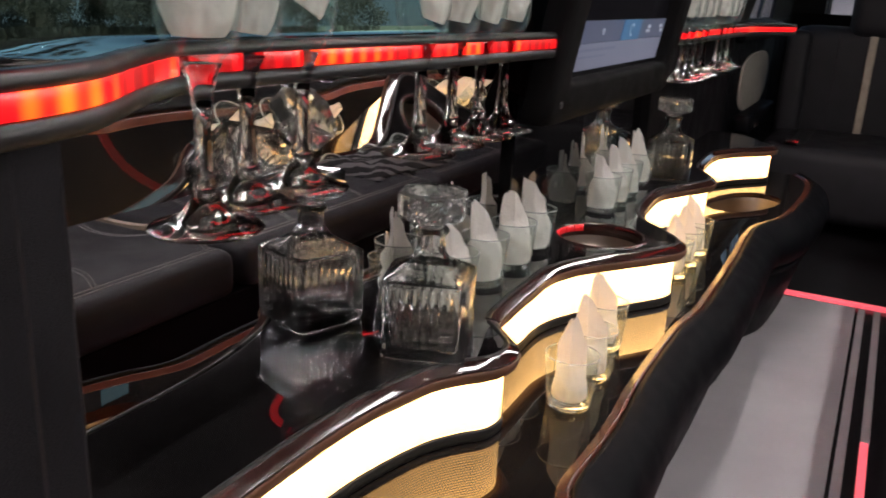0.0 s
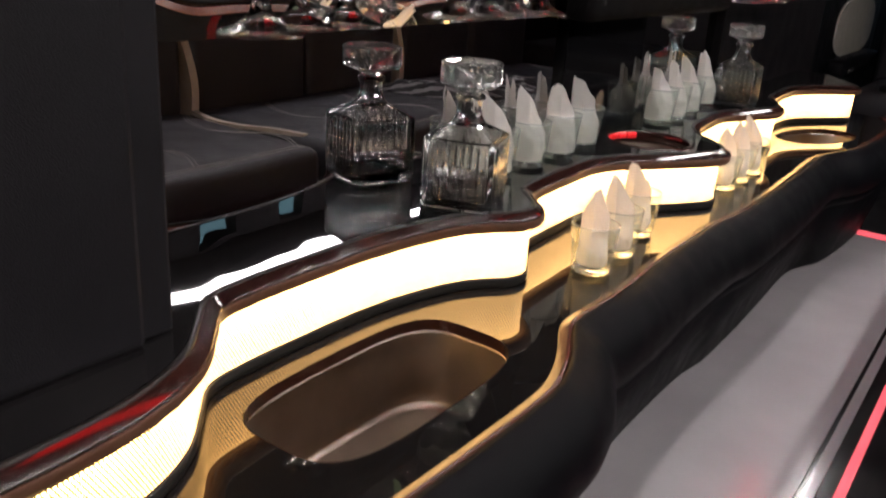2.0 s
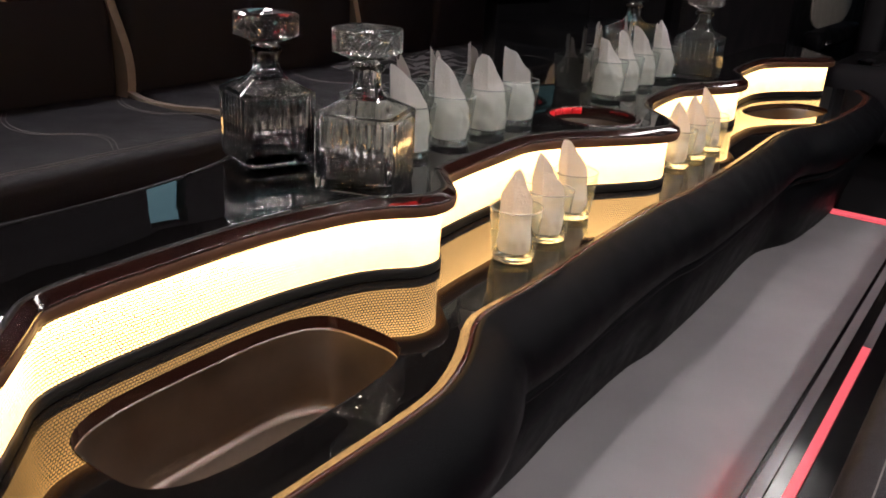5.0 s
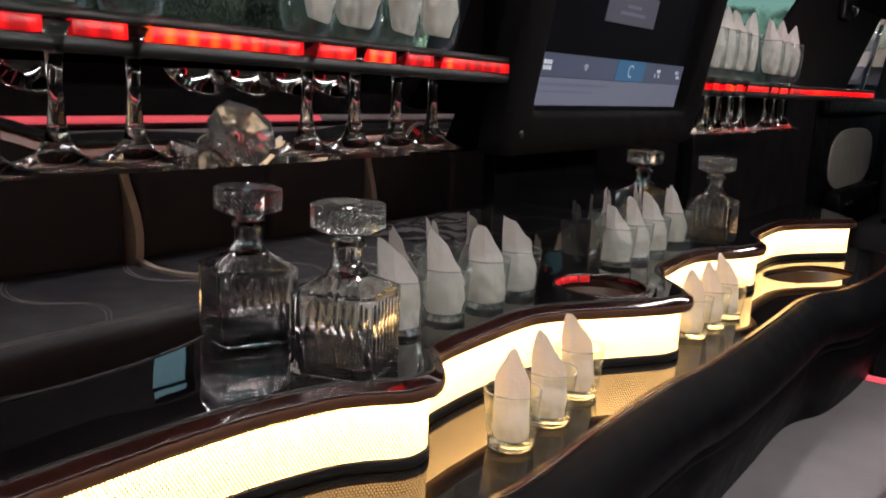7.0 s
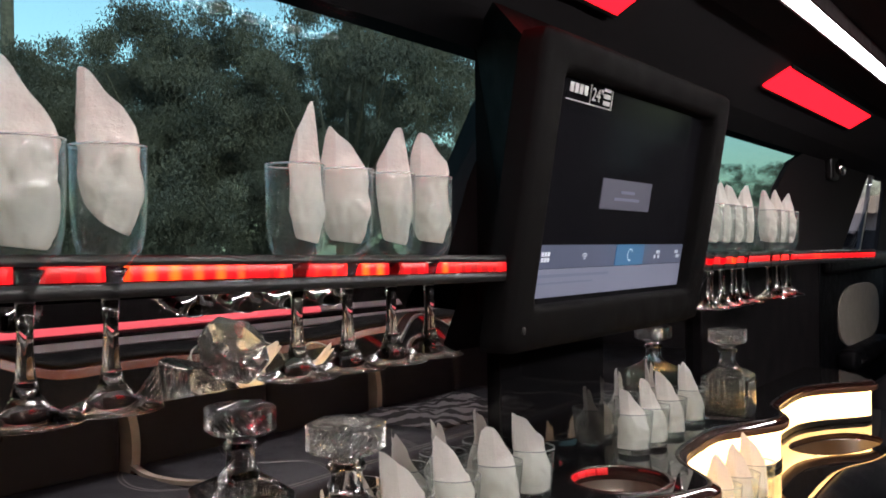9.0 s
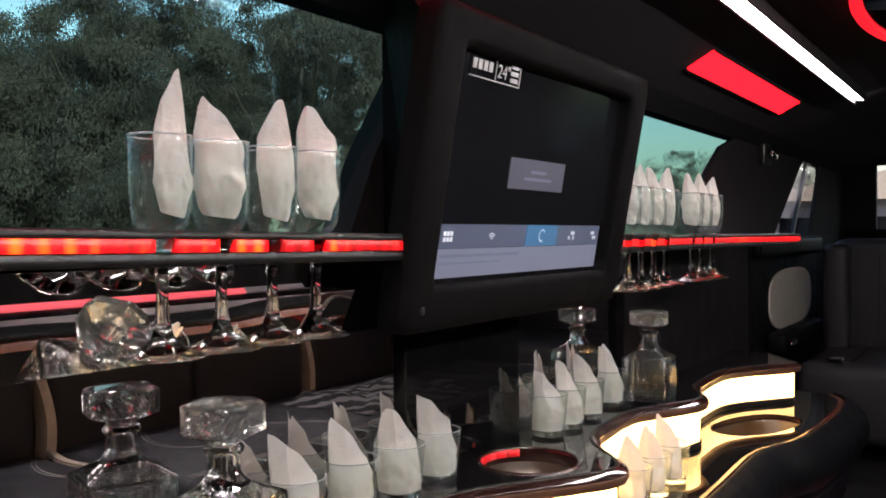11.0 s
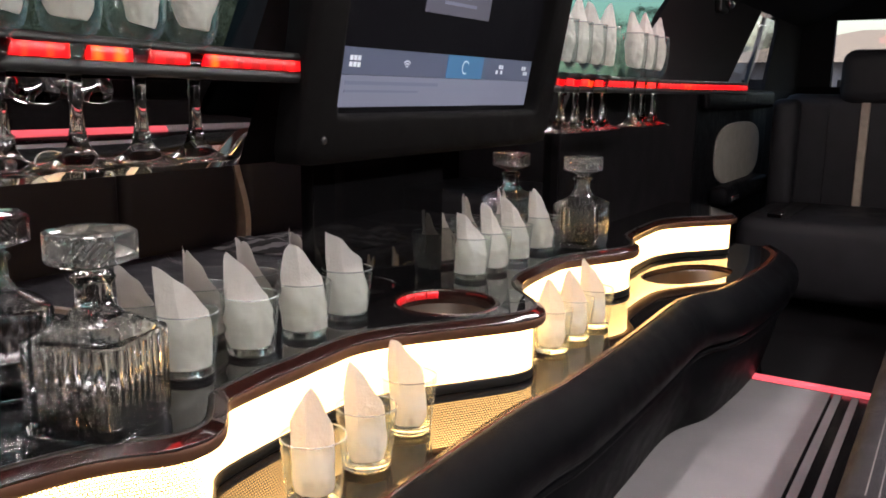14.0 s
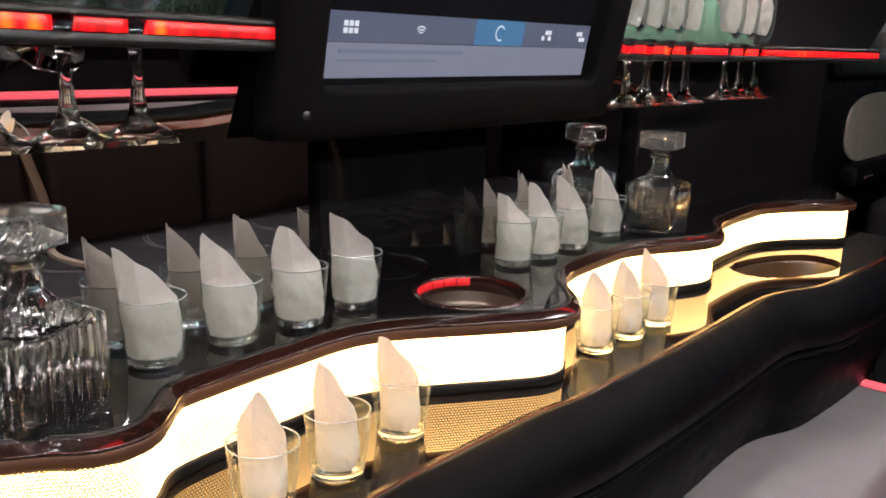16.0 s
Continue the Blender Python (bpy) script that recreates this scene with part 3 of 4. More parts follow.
part("bolster", sweep(RAIL, [(0.0180, LOWER - 0.01), (0.0182, LOWER + 0.005), (0.0196, LOWER + 0.0072), (0.025, LOWER + 0.0066), (0.038, LOWER + 0.000), (0.053, LOWER - 0.010), (0.067, LOWER - 0.026), (0.076, LOWER - 0.046), (0.079, LOWER - 0.066),
                             (0.075, LOWER - 0.085), (0.063, LOWER - 0.099), (0.052, LOWER - 0.106), (0.046, LOWER - 0.108), (0.02, LOWER - 0.10)], True), VINYL, bar, "padded black vinyl armrest")
part("welt", sweep(RAIL, [(0.050, LOWER - 0.110), (0.058, LOWER - 0.108), (0.062, LOWER - 0.114), (0.058, LOWER - 0.120), (0.050, LOWER - 0.120)], True), VINYL, bar)
part("front_panel", sweep(RAIL, [(-0.03, -0.002), (-0.002, -0.002), (0.05, LOWER - 0.115), (0.02, LOWER - 0.115)], True), VINYL, bar, "black vinyl lower front")

# mirrors and panels behind the bar
for name, a, b in (("mirror", 0.60, 1.59), ("mirror", 1.93, 2.40)):
    m = tagged(mesh_object(name, box(-0.006, 0.0, a, b, UPPER - 0.01, 0.655), MIRROR), "smoked mirror standing behind the bar", "mirror", kind="structure")
    mesh = prism([(0.0, 0.6545), (-0.006, 0.657), (0.0386, 0.757), (0.0446, 0.757)], "y", a, min(b, 1.46) if a < 1 else b)
    tagged(mesh_object("mirror", mesh, MIRROR_CLEAR), "slanted bright mirror under the glass shelf", "mirror", kind="structure")
tagged(mesh_object("panel_middle", box(-0.03, 0.012, 1.59, 1.93, UPPER, 0.70, 0.002), BLACK_GLASS), "glossy black panel below the television", "panel", kind="structure")
tagged(mesh_object("panel_far", box(-0.03, 0.02, 2.40, 3.46, -0.1, 0.757, 0.003), PANEL), "black panel behind the bar's end", "panel", kind="structure")
tagged(mesh_object("pillar", join(box(-0.03, 0.128, -0.9, 0.670, UPPER, 0.762, 0.004), box(-0.03, 0.138, -0.9, 0.635, UPPER, 0.762, 0.006)), PILLAR), "black padded pillar standing on the bar", "pillar", kind="structure")

# ---- glass shelves with red light edge ----
FLUTES_NEAR = [0.765, 0.833, 0.898, 1.088, 1.156, 1.223, 1.288]
FLUTES_FAR = [2.13, 2.197, 2.268, 2.34, 2.51, 2.58, 2.66]


def shelf(line, notches, light):
    s = thing("glass_shelf", "black shelf with a red lit notched front edge", "shelf", "bar shelves")
    part("board", sweep(line, [(-0.16, SHELF - 0.024), (-0.004, SHELF - 0.024), (-0.002, SHELF - 0.020), (-0.002, SHELF), (-0.16, SHELF)], True), GLOSS, s)
    part("edge_top", sweep(line, [(-0.004, SHELF - 0.0075), (0.0060, SHELF - 0.0075), (0.0066, SHELF - 0.003), (0.004, SHELF + 0.001), (-0.004, SHELF + 0.001)], True), PLASTIC, s)
    part("edge_bottom", sweep(line, [(-0.01, SHELF - 0.032), (0.003, SHELF - 0.032), (0.0058, SHELF - 0.029), (0.0066, SHELF - 0.0205), (-0.01, SHELF - 0.0205)], True), PLASTIC, s)
    cuts = [line[0][1]] + [v for n in notches for v in (n - 0.007, n + 0.007)] + [line[-1][1]]
    for a, b in zip(cuts[::2], cuts[1::2]):
        seg = [p for p in line if a <= p[1] <= b]
        if len(seg) > 1:
            part("light_strip", sweep(seg, [(-0.001, SHELF - 0.0195), (0.006, SHELF - 0.0195), (0.0065, SHELF - 0.0185), (0.0065, SHELF - 0.0085), (0.006, SHELF - 0.0075), (-0.001, SHELF - 0.0075)], True), light, s, "glowing red light strip")
    return s


SHELF_NEAR = smooth_curve([(0.20, -0.6), (0.205, 0.3), (0.208, 0.50), (0.209, 0.56), (0.194, 0.63), (0.152, 0.70), (0.123, 0.76), (0.119, 0.83), (0.119, 0.95), (0.119, 1.2), (0.119, 1.455)], 0.006)
SHELF_FAR = smooth_curve([(0.13, 2.09), (0.135, 2.4), (0.14, 2.7), (0.155, 2.85), (0.195, 2.97), (0.235, 3.07), (0.241, 3.13)], 0.006)
near_shelf = shelf(SHELF_NEAR, FLUTES_NEAR, RED_LED)
# the near shelf rises a little towards the front of the car
for ob in near_shelf.children:
    for v in ob.data.vertices:
        v.co.z += 0.005 + 0.009 * min(1.0, max(0.0, (1.45 - v.co.y) / 0.7))
shelf(SHELF_FAR, FLUTES_FAR, RED_LED_FAR)

# ---- television ----
TILT = 0.18


def tv_x(z):
    return 0.113 + TILT * (z - 0.663)


def tv_rect(y0, y1, z0, z1, off, thick):
    return prism([(tv_x(z0) + off, z0), (tv_x(z0) + off + thick, z0), (tv_x(z1) + off + thick, z1), (tv_x(z1) + off, z1)], "y", y0, y1)


tv = thing("television", "wall television in a padded black housing, showing a menu", "television")
housing = prism([(-0.02, 0.70), (0.05, 0.672), (tv_x(0.663) - 0.031, 0.662), (tv_x(1.058) - 0.031, 1.058), (0.10, 1.12), (-0.02, 1.12)], "y", 1.455, 2.10)
for v in housing.verts:
    if v.co.x < 0.08:
        v.co.y += (1.775 - v.co.y) * 0.40
part("housing", housing, MATTE, tv, "padded black housing")
surround = bmesh.new()
loops = []
for hy, hz, power, off in ((0.3395, 0.208, 40, -0.034), (0.3395, 0.208, 40, -0.004), (0.337, 0.2055, 40, 0.002), (0.331, 0.1995, 40, 0.0055), (0.324, 0.192, 40, 0.0065), (0.285, 0.164, 40, 0.0065), (0.279, 0.158, 44, 0.004), (0.2755, 0.1545, 48, -0.002), (0.2745, 0.1535, 50, -0.030)):
    cz = 0.867 + 0.007 * min(1.0, max(0.0, (0.322 - hy) / 0.04))
    loops.append([surround.verts.new((tv_x(z) + off, y, z)) for y, z in rounded_loop(1.7775, cz, hy, hz, power, 120)])
for a, b in zip(loops, loops[1:]):
    for k in range(120):
        surround.faces.new((a[k], a[k - 1], b[k - 1], b[k])).smooth = True
bmesh.ops.recalc_face_normals(surround, faces=surround.faces)
part("bezel", surround, MATTE, tv, "wide padded surround")
part("screen", tv_rect(1.500, 2.057, 0.718, 1.030, -0.026, 0.006), SCREEN, tv, "dark glossy screen")
part("pale_band", tv_rect(1.515, 2.043, 0.728, 0.768, -0.0195, 0.001), UI_PALE, tv)
part("menu_bar", tv_rect(1.515, 2.043, 0.7685, 0.802, -0.0195, 0.001), UI_BAR, tv)
part("model_sticker", join(tv_rect(1.548, 1.678, 1.000, 1.0335, -0.0195, 0.0008)), SCREEN, tv, "black printed sticker")
lines = [tv_rect(1.546, 1.680, 1.0325, 1.0340, -0.0185, 0.0006), tv_rect(1.546, 1.680, 0.9990, 1.0005, -0.0185, 0.0006), tv_rect(1.612, 1.6135, 1.000, 1.033, -0.0185, 0.0006), tv_rect(1.6785, 1.680, 1.000, 1.033, -0.0185, 0.0006)]
lines += [tv_rect(1.553 + 0.0135 * k, 1.563 + 0.0135 * k, 1.010, 1.023, -0.0185, 0.0006) for k in range(4)]


def text_mesh(body, size):
    """Built-in letters as a mesh, reading along +y and upright, facing +x."""
    curve = bpy.data.curves.new("text", "FONT")
    curve.body, curve.size, curve.extrude = body, size, 0.0003
    ob = bpy.data.objects.new("text", curve)
    scene.collection.objects.link(ob)
    me = bpy.data.meshes.new_from_object(ob.evaluated_get(bpy.context.evaluated_depsgraph_get()))
    bpy.data.objects.remove(ob)
    bm = bmesh.new()
    bm.from_mesh(me)
    bpy.data.meshes.remove(me)
    for v in bm.verts:
        x, y, z = v.co
        v.co = (z + y * TILT, x, y)
    return bm


part("size_figures", text_mesh('24"', 0.026), LABEL_INK, tv).location = (tv_x(1.006) - 0.0183, 1.617, 1.006)
lines += [tv_rect(1.653, 1.674, 1.004 + 0.0095 * k, 1.010 + 0.0095 * k, -0.0185, 0.0006) for k in range(3)]
part("sticker_marks", join(*lines), LABEL_INK, tv, "white bars on the sticker")
part("active_tab", tv_rect(1.768, 1.873, 0.7685, 0.802, -0.0185, 0.001), UI_BLUE, tv)

icons = []
for k, y in enumerate((1.55, 1.665, 1.93, 2.02)):
    icons.append([tv_rect(y - 0.011 + 0.008 * a, y - 0.005 + 0.008 * a, 0.778 + 0.008 * b, 0.784 + 0.008 * b, -0.0185, 0.0006) for a in range(3) for b in range(2) if (a + b + k) % 3 or k == 0])
arcs = []
for r in (0.003, 0.0065, 0.010):
    bm = bmesh.new()
    for a in np.linspace(0.8, 2.34, 9):
        for rr in (r, r + 0.002):
            y, z = 1.665 + rr * math.cos(a), 0.778 + rr * math.sin(a)
            bm.verts.new((tv_x(z) - 0.0183, y, z))
    bm.verts.ensure_lookup_table()
    for k in range(8):
        bm.faces.new([bm.verts[2 * k + n] for n in (0, 1, 3, 2)])
    arcs.append(bm)
icons[1] = arcs
for bits in icons:
    part("icon", join(*bits), UI_MARK, tv, "pale menu icon")
bm = bmesh.new()
for a in np.linspace(0.6, 5.2, 15):
    for rr in (0.008, 0.0105):
        y, z = 1.82 + rr * math.cos(a), 0.785 + rr * math.sin(a)
        bm.verts.new((tv_x(z) - 0.0172, y, z))
bm.verts.ensure_lookup_table()
for k in range(14):
    bm.faces.new([bm.verts[2 * k + n] for n in (0, 1, 3, 2)])
part("icon", bm, UI_MARK, tv, "pale round menu icon")
part("caption_bar", join(tv_rect(1.535, 1.75, 0.756, 0.7605, -0.0185, 0.0006), tv_rect(1.535, 1.70, 0.7465, 0.7495, -0.0185, 0.0006)), UI_TEXT, tv, "unreadable line of small writing")
part("message_writing", join(tv_rect(1.755, 1.805, 0.881, 0.8855, -0.0185, 0.0006), tv_rect(1.735, 1.825, 0.870, 0.8745, -0.0185, 0.0006)), UI_PALE, tv, "unreadable message lines")
part("message_box", tv_rect(1.690, 1.868, 0.856, 0.902, -0.0195, 0.001), UI_DIM, tv)

# ---- glassware ----


def napkin_mesh(seed, height, shoulder, width, tip, mouth, slant=0.0, foot=0.92, crease=None, lean=0.0, crush=1.2):
    """A paper napkin folded to a flat point. height: of the tip; shoulder: of the low side; tip: where along the width the point stands (-1 to 1);
    mouth: height up to which the glass rounds it; slant: how much the bottom rises to the tip's side; foot: width at the bottom; crease: height of a tuck;
    lean: how far the point hangs over; crush: how crumpled its lower part is."""
    rnd = random.Random(seed)
    bm = bmesh.new()
    rows, half = 26, 22
    power, fold = rnd.uniform(1.15, 1.5), rnd.uniform(-0.55, -0.25)
    tilt, twist = rnd.uniform(-0.004, 0.004), rnd.uniform(-0.12, 0.12)
    columns = [(2 * i / half - 1, -1) for i in range(half)] + [(1 - 2 * i / half, 1) for i in range(half)]
    grid = []
    for u, side in columns:
        if u < tip:
            top = height - (height - shoulder) * 0.75 * ((tip - u) / (tip + 1.0001)) ** 1.6
        else:
            top = height - (height - shoulder) * ((u - tip) / (1 - tip)) ** power
        if side > 0:
            top = max(shoulder * 0.9, top - 0.006)
        top += 0.0018 * math.sin(u * 6 + seed)
        low = slant * 0.5 * (1 - u)
        if u <= fold:
            depth = (u + 1) / (fold + 1)
        else:
            depth = 1 - 0.75 * ((u - fold) / (1 - fold)) ** 0.8
        column = []
        for i in range(rows + 1):
            v = i / rows
            z = low + (top - low) * v
            full = 1 - min(1.0, max(0.0, (z - 0.55 * mouth) / (0.75 * mouth)))
            full = full * full * (3 - 2 * full)
            wide = width * (foot + (1 - foot) * min(1.0, (z - low) / (0.4 * mouth)) ** 0.6)
            if crease and abs(z - crease) < 0.006:
                wide *= 1 - 0.045 * (1 - abs(z - crease) / 0.006)
            round_y = math.sqrt(max(0.0, 1 - u * u)) * 0.9
            flat_y = (0.34 * depth * min(1.0, (1 - abs(u)) * 9) if side < 0 else 0.14 * (1 - u * u))
            x, y = wide * u, side * wide * (full * round_y + (1 - full) * flat_y)
            n = noise.noise((x * 60 + seed * 3.1, y * 60, z * 55)) + 0.5 * noise.noise((x * 150, y * 150 + seed, z * 140))
            rough = 0.35 + 0.9 * full
            x, y = x * (1 + 0.035 * crush * rough * n), y + side * 0.0024 * crush * rough * n
            dent = noise.noise((seed * 1.7, u * 0.9 + side, z * 24))
            x, y = x * (1 + 0.10 * crush * full * dent), y * (1 + 0.16 * crush * full * dent)
            a = twist * z / height
            x, y = x * math.cos(a) - y * math.sin(a), x * math.sin(a) + y * math.cos(a)
            column.append(bm.verts.new((x - lean * (z / height) ** 1.5, y + tilt * (z / height) ** 2, z)))
        grid.append(column)
    for a, b in zip(grid, grid[1:] + grid[:1]):
        for i in range(rows):
            bm.faces.new((a[i], b[i], b[i + 1], a[i + 1])).smooth = True
    bm.faces.new([c[0] for c in grid])
    # the fold down the front is a sharp edge
    ridge = min(range(half), key=lambda i: abs(columns[i][0] - fold))
    for a, b in zip(grid[ridge][8:], grid[ridge][9:]):
        bm.edges.get((a, b)).smooth = False
    return bm


def napkin(x, y, z, turn, mesh, label, group):
    ob = tagged(mesh_object("napkin", mesh, PAPER), label, "napkin", group)
    ob.matrix_world = pose(x, y, z, 0, 0, turn)
    return ob


ROCKS = [(0.0, 0.0), (0.0265, 0.0), (0.0285, 0.002), (0.0300, 0.010), (0.0335, 0.045), (0.0360, 0.074), (0.0353, 0.0752), (0.0346, 0.074), (0.0322, 0.045), (0.0288, 0.013), (0.0270, 0.0108), (0.0, 0.0105)]


def ring(radius, z, thick, segments=36):
    """A small round bead, the rolled rim of a glass."""
    return lathe([(radius + thick * math.cos(a), z + thick * math.sin(a)) for a in np.linspace(0, 2 * math.pi, 7)], segments)


def rocks_glass(x, y, z):
    g = thing("tumbler", "clear glass tumbler holding a folded napkin", "glass", "tumblers on the bar", pose(x, y, z))
    part("bowl", lathe(ROCKS, 36), GLASS, g, "", True)
    part("foot", lathe([(0.0, 0.0008), (0.0260, 0.0008), (0.0278, 0.0026), (0.0290, 0.0095), (0.0262, 0.0100), (0.0, 0.0096)], 32), CRYSTAL, g, "thick clear base", True)
    part("rim", ring(0.0354, 0.0745, 0.0008), RIM, g, "rolled rim", True)
    return g


# tumbler x, y; its napkin's tip height, shoulder height, tip place, turn
UPPER_TUMBLERS = [(0.042, 1.332, 0.131, 0.070, -0.97, 76), (0.043, 1.431, 0.133, 0.064, -0.75, 80), (0.048, 1.526, 0.130, 0.072, -0.55, 74), (0.042, 1.625, 0.133, 0.080, -0.97, 72),
                  (0.054, 1.960, 0.123, 0.068, -0.95, 76), (0.056, 2.034, 0.131, 0.068, -0.90, 80), (0.051, 2.130, 0.130, 0.070, -0.92, 74), (0.042, 2.262, 0.135, 0.072, -0.6, 78)]
LOWER_TUMBLERS = [(0.219, 1.342, 0.128, 0.078, -0.10, 50), (0.214, 1.442, 0.131, 0.074, -0.55, 34), (0.196, 1.557, 0.128, 0.078, -0.70, 42),
                  (0.206, 1.976, 0.127, 0.074, -0.25, 44), (0.208, 2.068, 0.129, 0.072, -0.40, 36), (0.208, 2.163, 0.131, 0.076, -0.65, 42)]
for k, (x, y, tall, low, tip, turn) in enumerate(UPPER_TUMBLERS):
    rocks_glass(x, y, UPPER)
    napkin(x, y, UPPER + 0.0115, turn, napkin_mesh(k, tall - 0.0115, low - 0.0115, 0.0310, tip, 0.056, crease=0.022, lean=0.010), "white paper napkin folded to a point in a tumbler", "napkins on the upper counter")
for k, (x, y, tall, low, tip, turn) in enumerate(LOWER_TUMBLERS):
    rocks_glass(x, y, LOWER)
    napkin(x, y, LOWER + 0.0115, turn, napkin_mesh(20 + k, tall - 0.0115, low - 0.0115, 0.0235, tip, 0.034, foot=0.85, lean=0.002 + 0.004 * (k % 3)), "white paper napkin folded to a point in a warm lit tumbler", "napkins on the lower counter")


def flute(y, x, k, fold):
    g = thing("champagne_flute", "clear champagne flute hanging in the notch of the lit shelf", "glass", "flutes on the shelves", pose(x, y, 0.678))
    part("foot", lathe([(0.0, 0.0), (0.036, 0.0), (0.0385, 0.001), (0.037, 0.0028), (0.026, 0.0060), (0.016, 0.0115), (0.010, 0.020), (0.0, 0.0205)], 32), CRYSTAL, g, "", True)
    part("stem", lathe([(0.0, 0.0195), (0.0098, 0.020), (0.0068, 0.034), (0.0055, 0.052), (0.0056, 0.072), (0.0070, 0.088), (0.0105, 0.101), (0.0140, 0.108), (0.0, 0.109)], 18), CRYSTAL, g, "", True)
    part("bowl", lathe([(0.006, 0.103), (0.016, 0.112), (0.0235, 0.121), (0.0264, 0.134), (0.0278, 0.158), (0.0282, 0.1995), (0.0272, 0.2000), (0.0267, 0.158), (0.0252, 0.135), (0.0222, 0.123), (0.012, 0.114), (0.0, 0.110)], 40), GLASS, g, "", True)
    part("rim", ring(0.0277, 0.2000, 0.0010), RIM, g, "rolled rim", True)
    turn, lift, tall, low, width, tip, slant, off = fold
    width *= 0.88
    napkin(x + 0.79 * off, y + 0.61 * off, 0.678 + lift, turn, napkin_mesh(40 + k, tall, low, width, tip, 0.075, slant, 0.62, crush=1.8), "white paper napkin standing in a champagne flute", "napkins in the flutes")


# each napkin: turn, lift above the foot, tip height, shoulder height, half width, tip place, slant of its bottom, sideways offset
NEAR_FOLDS = [(42, 0.124, 0.140, 0.084, 0.0285, -0.75, 0.0, 0.0), (42, 0.122, 0.136, 0.082, 0.0280, -0.55, 0.004, 0.0), (40, 0.132, 0.130, 0.080, 0.0275, -0.88, 0.020, 0.0), (38, 0.126, 0.132, 0.056, 0.0180, 0.55, 0.006, 0.010),
              (44, 0.126, 0.118, 0.072, 0.0275, -0.60, 0.004, 0.0), (40, 0.124, 0.126, 0.070, 0.0210, 0.50, 0.006, 0.005), (36, 0.126, 0.126, 0.086, 0.0250, -0.50, 0.004, 0.003)]
for k, y in enumerate(FLUTES_NEAR):
    flute(y, 0.118 if y > 0.8 else 0.14, k, NEAR_FOLDS[k])
for k, y in enumerate(FLUTES_FAR):
    flute(y, 0.138, 10 + k, (40 + 6 * math.sin(k * 2.3), 0.126, 0.122 + 0.010 * math.sin(k * 3.1), 0.064, 0.0235, (-0.75, -0.2, -0.6, 0.3, -0.7, -0.3, 0.1)[k], 0.006, 0.0))


def decanter(x, y, turn):
    d = thing("decanter", "square cut-glass decanter with a faceted stopper", "decanter", "decanters on the bar", pose(x, y, UPPER, 0, 0, turn))
    prof = [(0.0, 0.0), (0.047, 0.0), (0.0505, 0.003), (0.0515, 0.010), (0.0520, 0.014), (0.0520, 0.088), (0.0520, 0.0905), (0.0510, 0.0935), (0.0480, 0.0955), (0.025, 0.110), (0.0175, 0.122), (0.0165, 0.140), (0.020, 0.143), (0.021, 0.147), (0.019, 0.150), (0.0125, 0.150),
            (0.0115, 0.130), (0.014, 0.122), (0.030, 0.104), (0.0425, 0.0925), (0.0445, 0.086), (0.0445, 0.016), (0.040, 0.0105), (0.0, 0.0095)]
    sq = [1, 1, 1, 1, 1, 1, 1, 1, 1, 0.35, 0, 0, 0, 0, 0, 0, 0, 0.2, 0.6, 1, 1, 1, 1, 1]
    bm = lathe(prof, 320, square=sq)
    # upright flutes cut into the sides, sharp ridges between them
    for v in bm.verts:
        if 0.012 < v.co.z < 0.0885 and max(abs(v.co.x), abs(v.co.y)) > 0.0480:
            a = v.co.x if abs(v.co.y) > abs(v.co.x) else v.co.y
            s = 1 - 0.034 * (1 - abs(math.sin(a * math.pi / 0.0104)))
            v.co.x *= s
            v.co.y *= s
    for f in bm.faces:
        f.smooth = not 0.0900 < f.calc_center_median().z < 0.1225
    part("bottle", bm, CUT, d, "thick cut glass body")
    # stopper: a block with four wide and four narrow sides, each cut into a net of small pyramids
    st = bmesh.new()
    wide, cut = 0.0375, 0.0200
    corners = [(wide, -cut), (wide, cut), (cut, wide), (-cut, wide), (-wide, cut), (-wide, -cut), (-cut, -wide), (cut, -wide)]
    levels, loops = 8, []
    for r in range(levels + 1):
        z = 0.1640 + 0.0270 * r / levels
        loop = []
        for i, (a, b) in enumerate(zip(corners, corners[1:] + corners[:1])):
            n = 14 if i % 2 == 0 else 8
            for c in range(n):
                u = c / n
                px, py = a[0] + (b[0] - a[0]) * u, a[1] + (b[1] - a[1]) * u
                k = 0.945 if 0 < r < levels and c and (c + r) % 2 else 1.0
                loop.append(st.verts.new((px * k, py * k, z)))
        loops.append(loop)
    n = len(loops[0])
    for a, b in zip(loops, loops[1:]):
        for k in range(n):
            e = (k + 1) % n
            st.faces.new((a[k], a[e], b[e])), st.faces.new((a[k], b[e], b[k]))
    crown = [st.verts.new((p.co.x * 0.90, p.co.y * 0.90, 0.1935)) for p in loops[-1]]
    peak = st.verts.new((0, 0, 0.1975))
    neck, plug = [], []
    for p in loops[0]:
        flat = Vector((p.co.x, p.co.y, 0)).normalized()
        neck.append(st.verts.new((flat.x * 0.0150, flat.y * 0.0150, 0.1545)))
        plug.append(st.verts.new((flat.x * 0.0112, flat.y * 0.0112, 0.1500)))
    for k in range(n):
        e = (k + 1) % n
        st.faces.new((loops[-1][k], loops[-1][e], crown[e], crown[k])), st.faces.new((crown[k], crown[e], peak))
        st.faces.new((neck[k], neck[e], loops[0][e], loops[0][k])), st.faces.new((plug[k], plug[e], neck[e], neck[k]))
    st.faces.new(plug[::-1])
    bmesh.ops.recalc_face_normals(st, faces=st.faces)
    part("stopper", st, DIAMOND, d, "faceted glass stopper with diamond cuts")
    return d


decanter(0.086, 1.184, 20)
decanter(0.086, 2.377, 8)

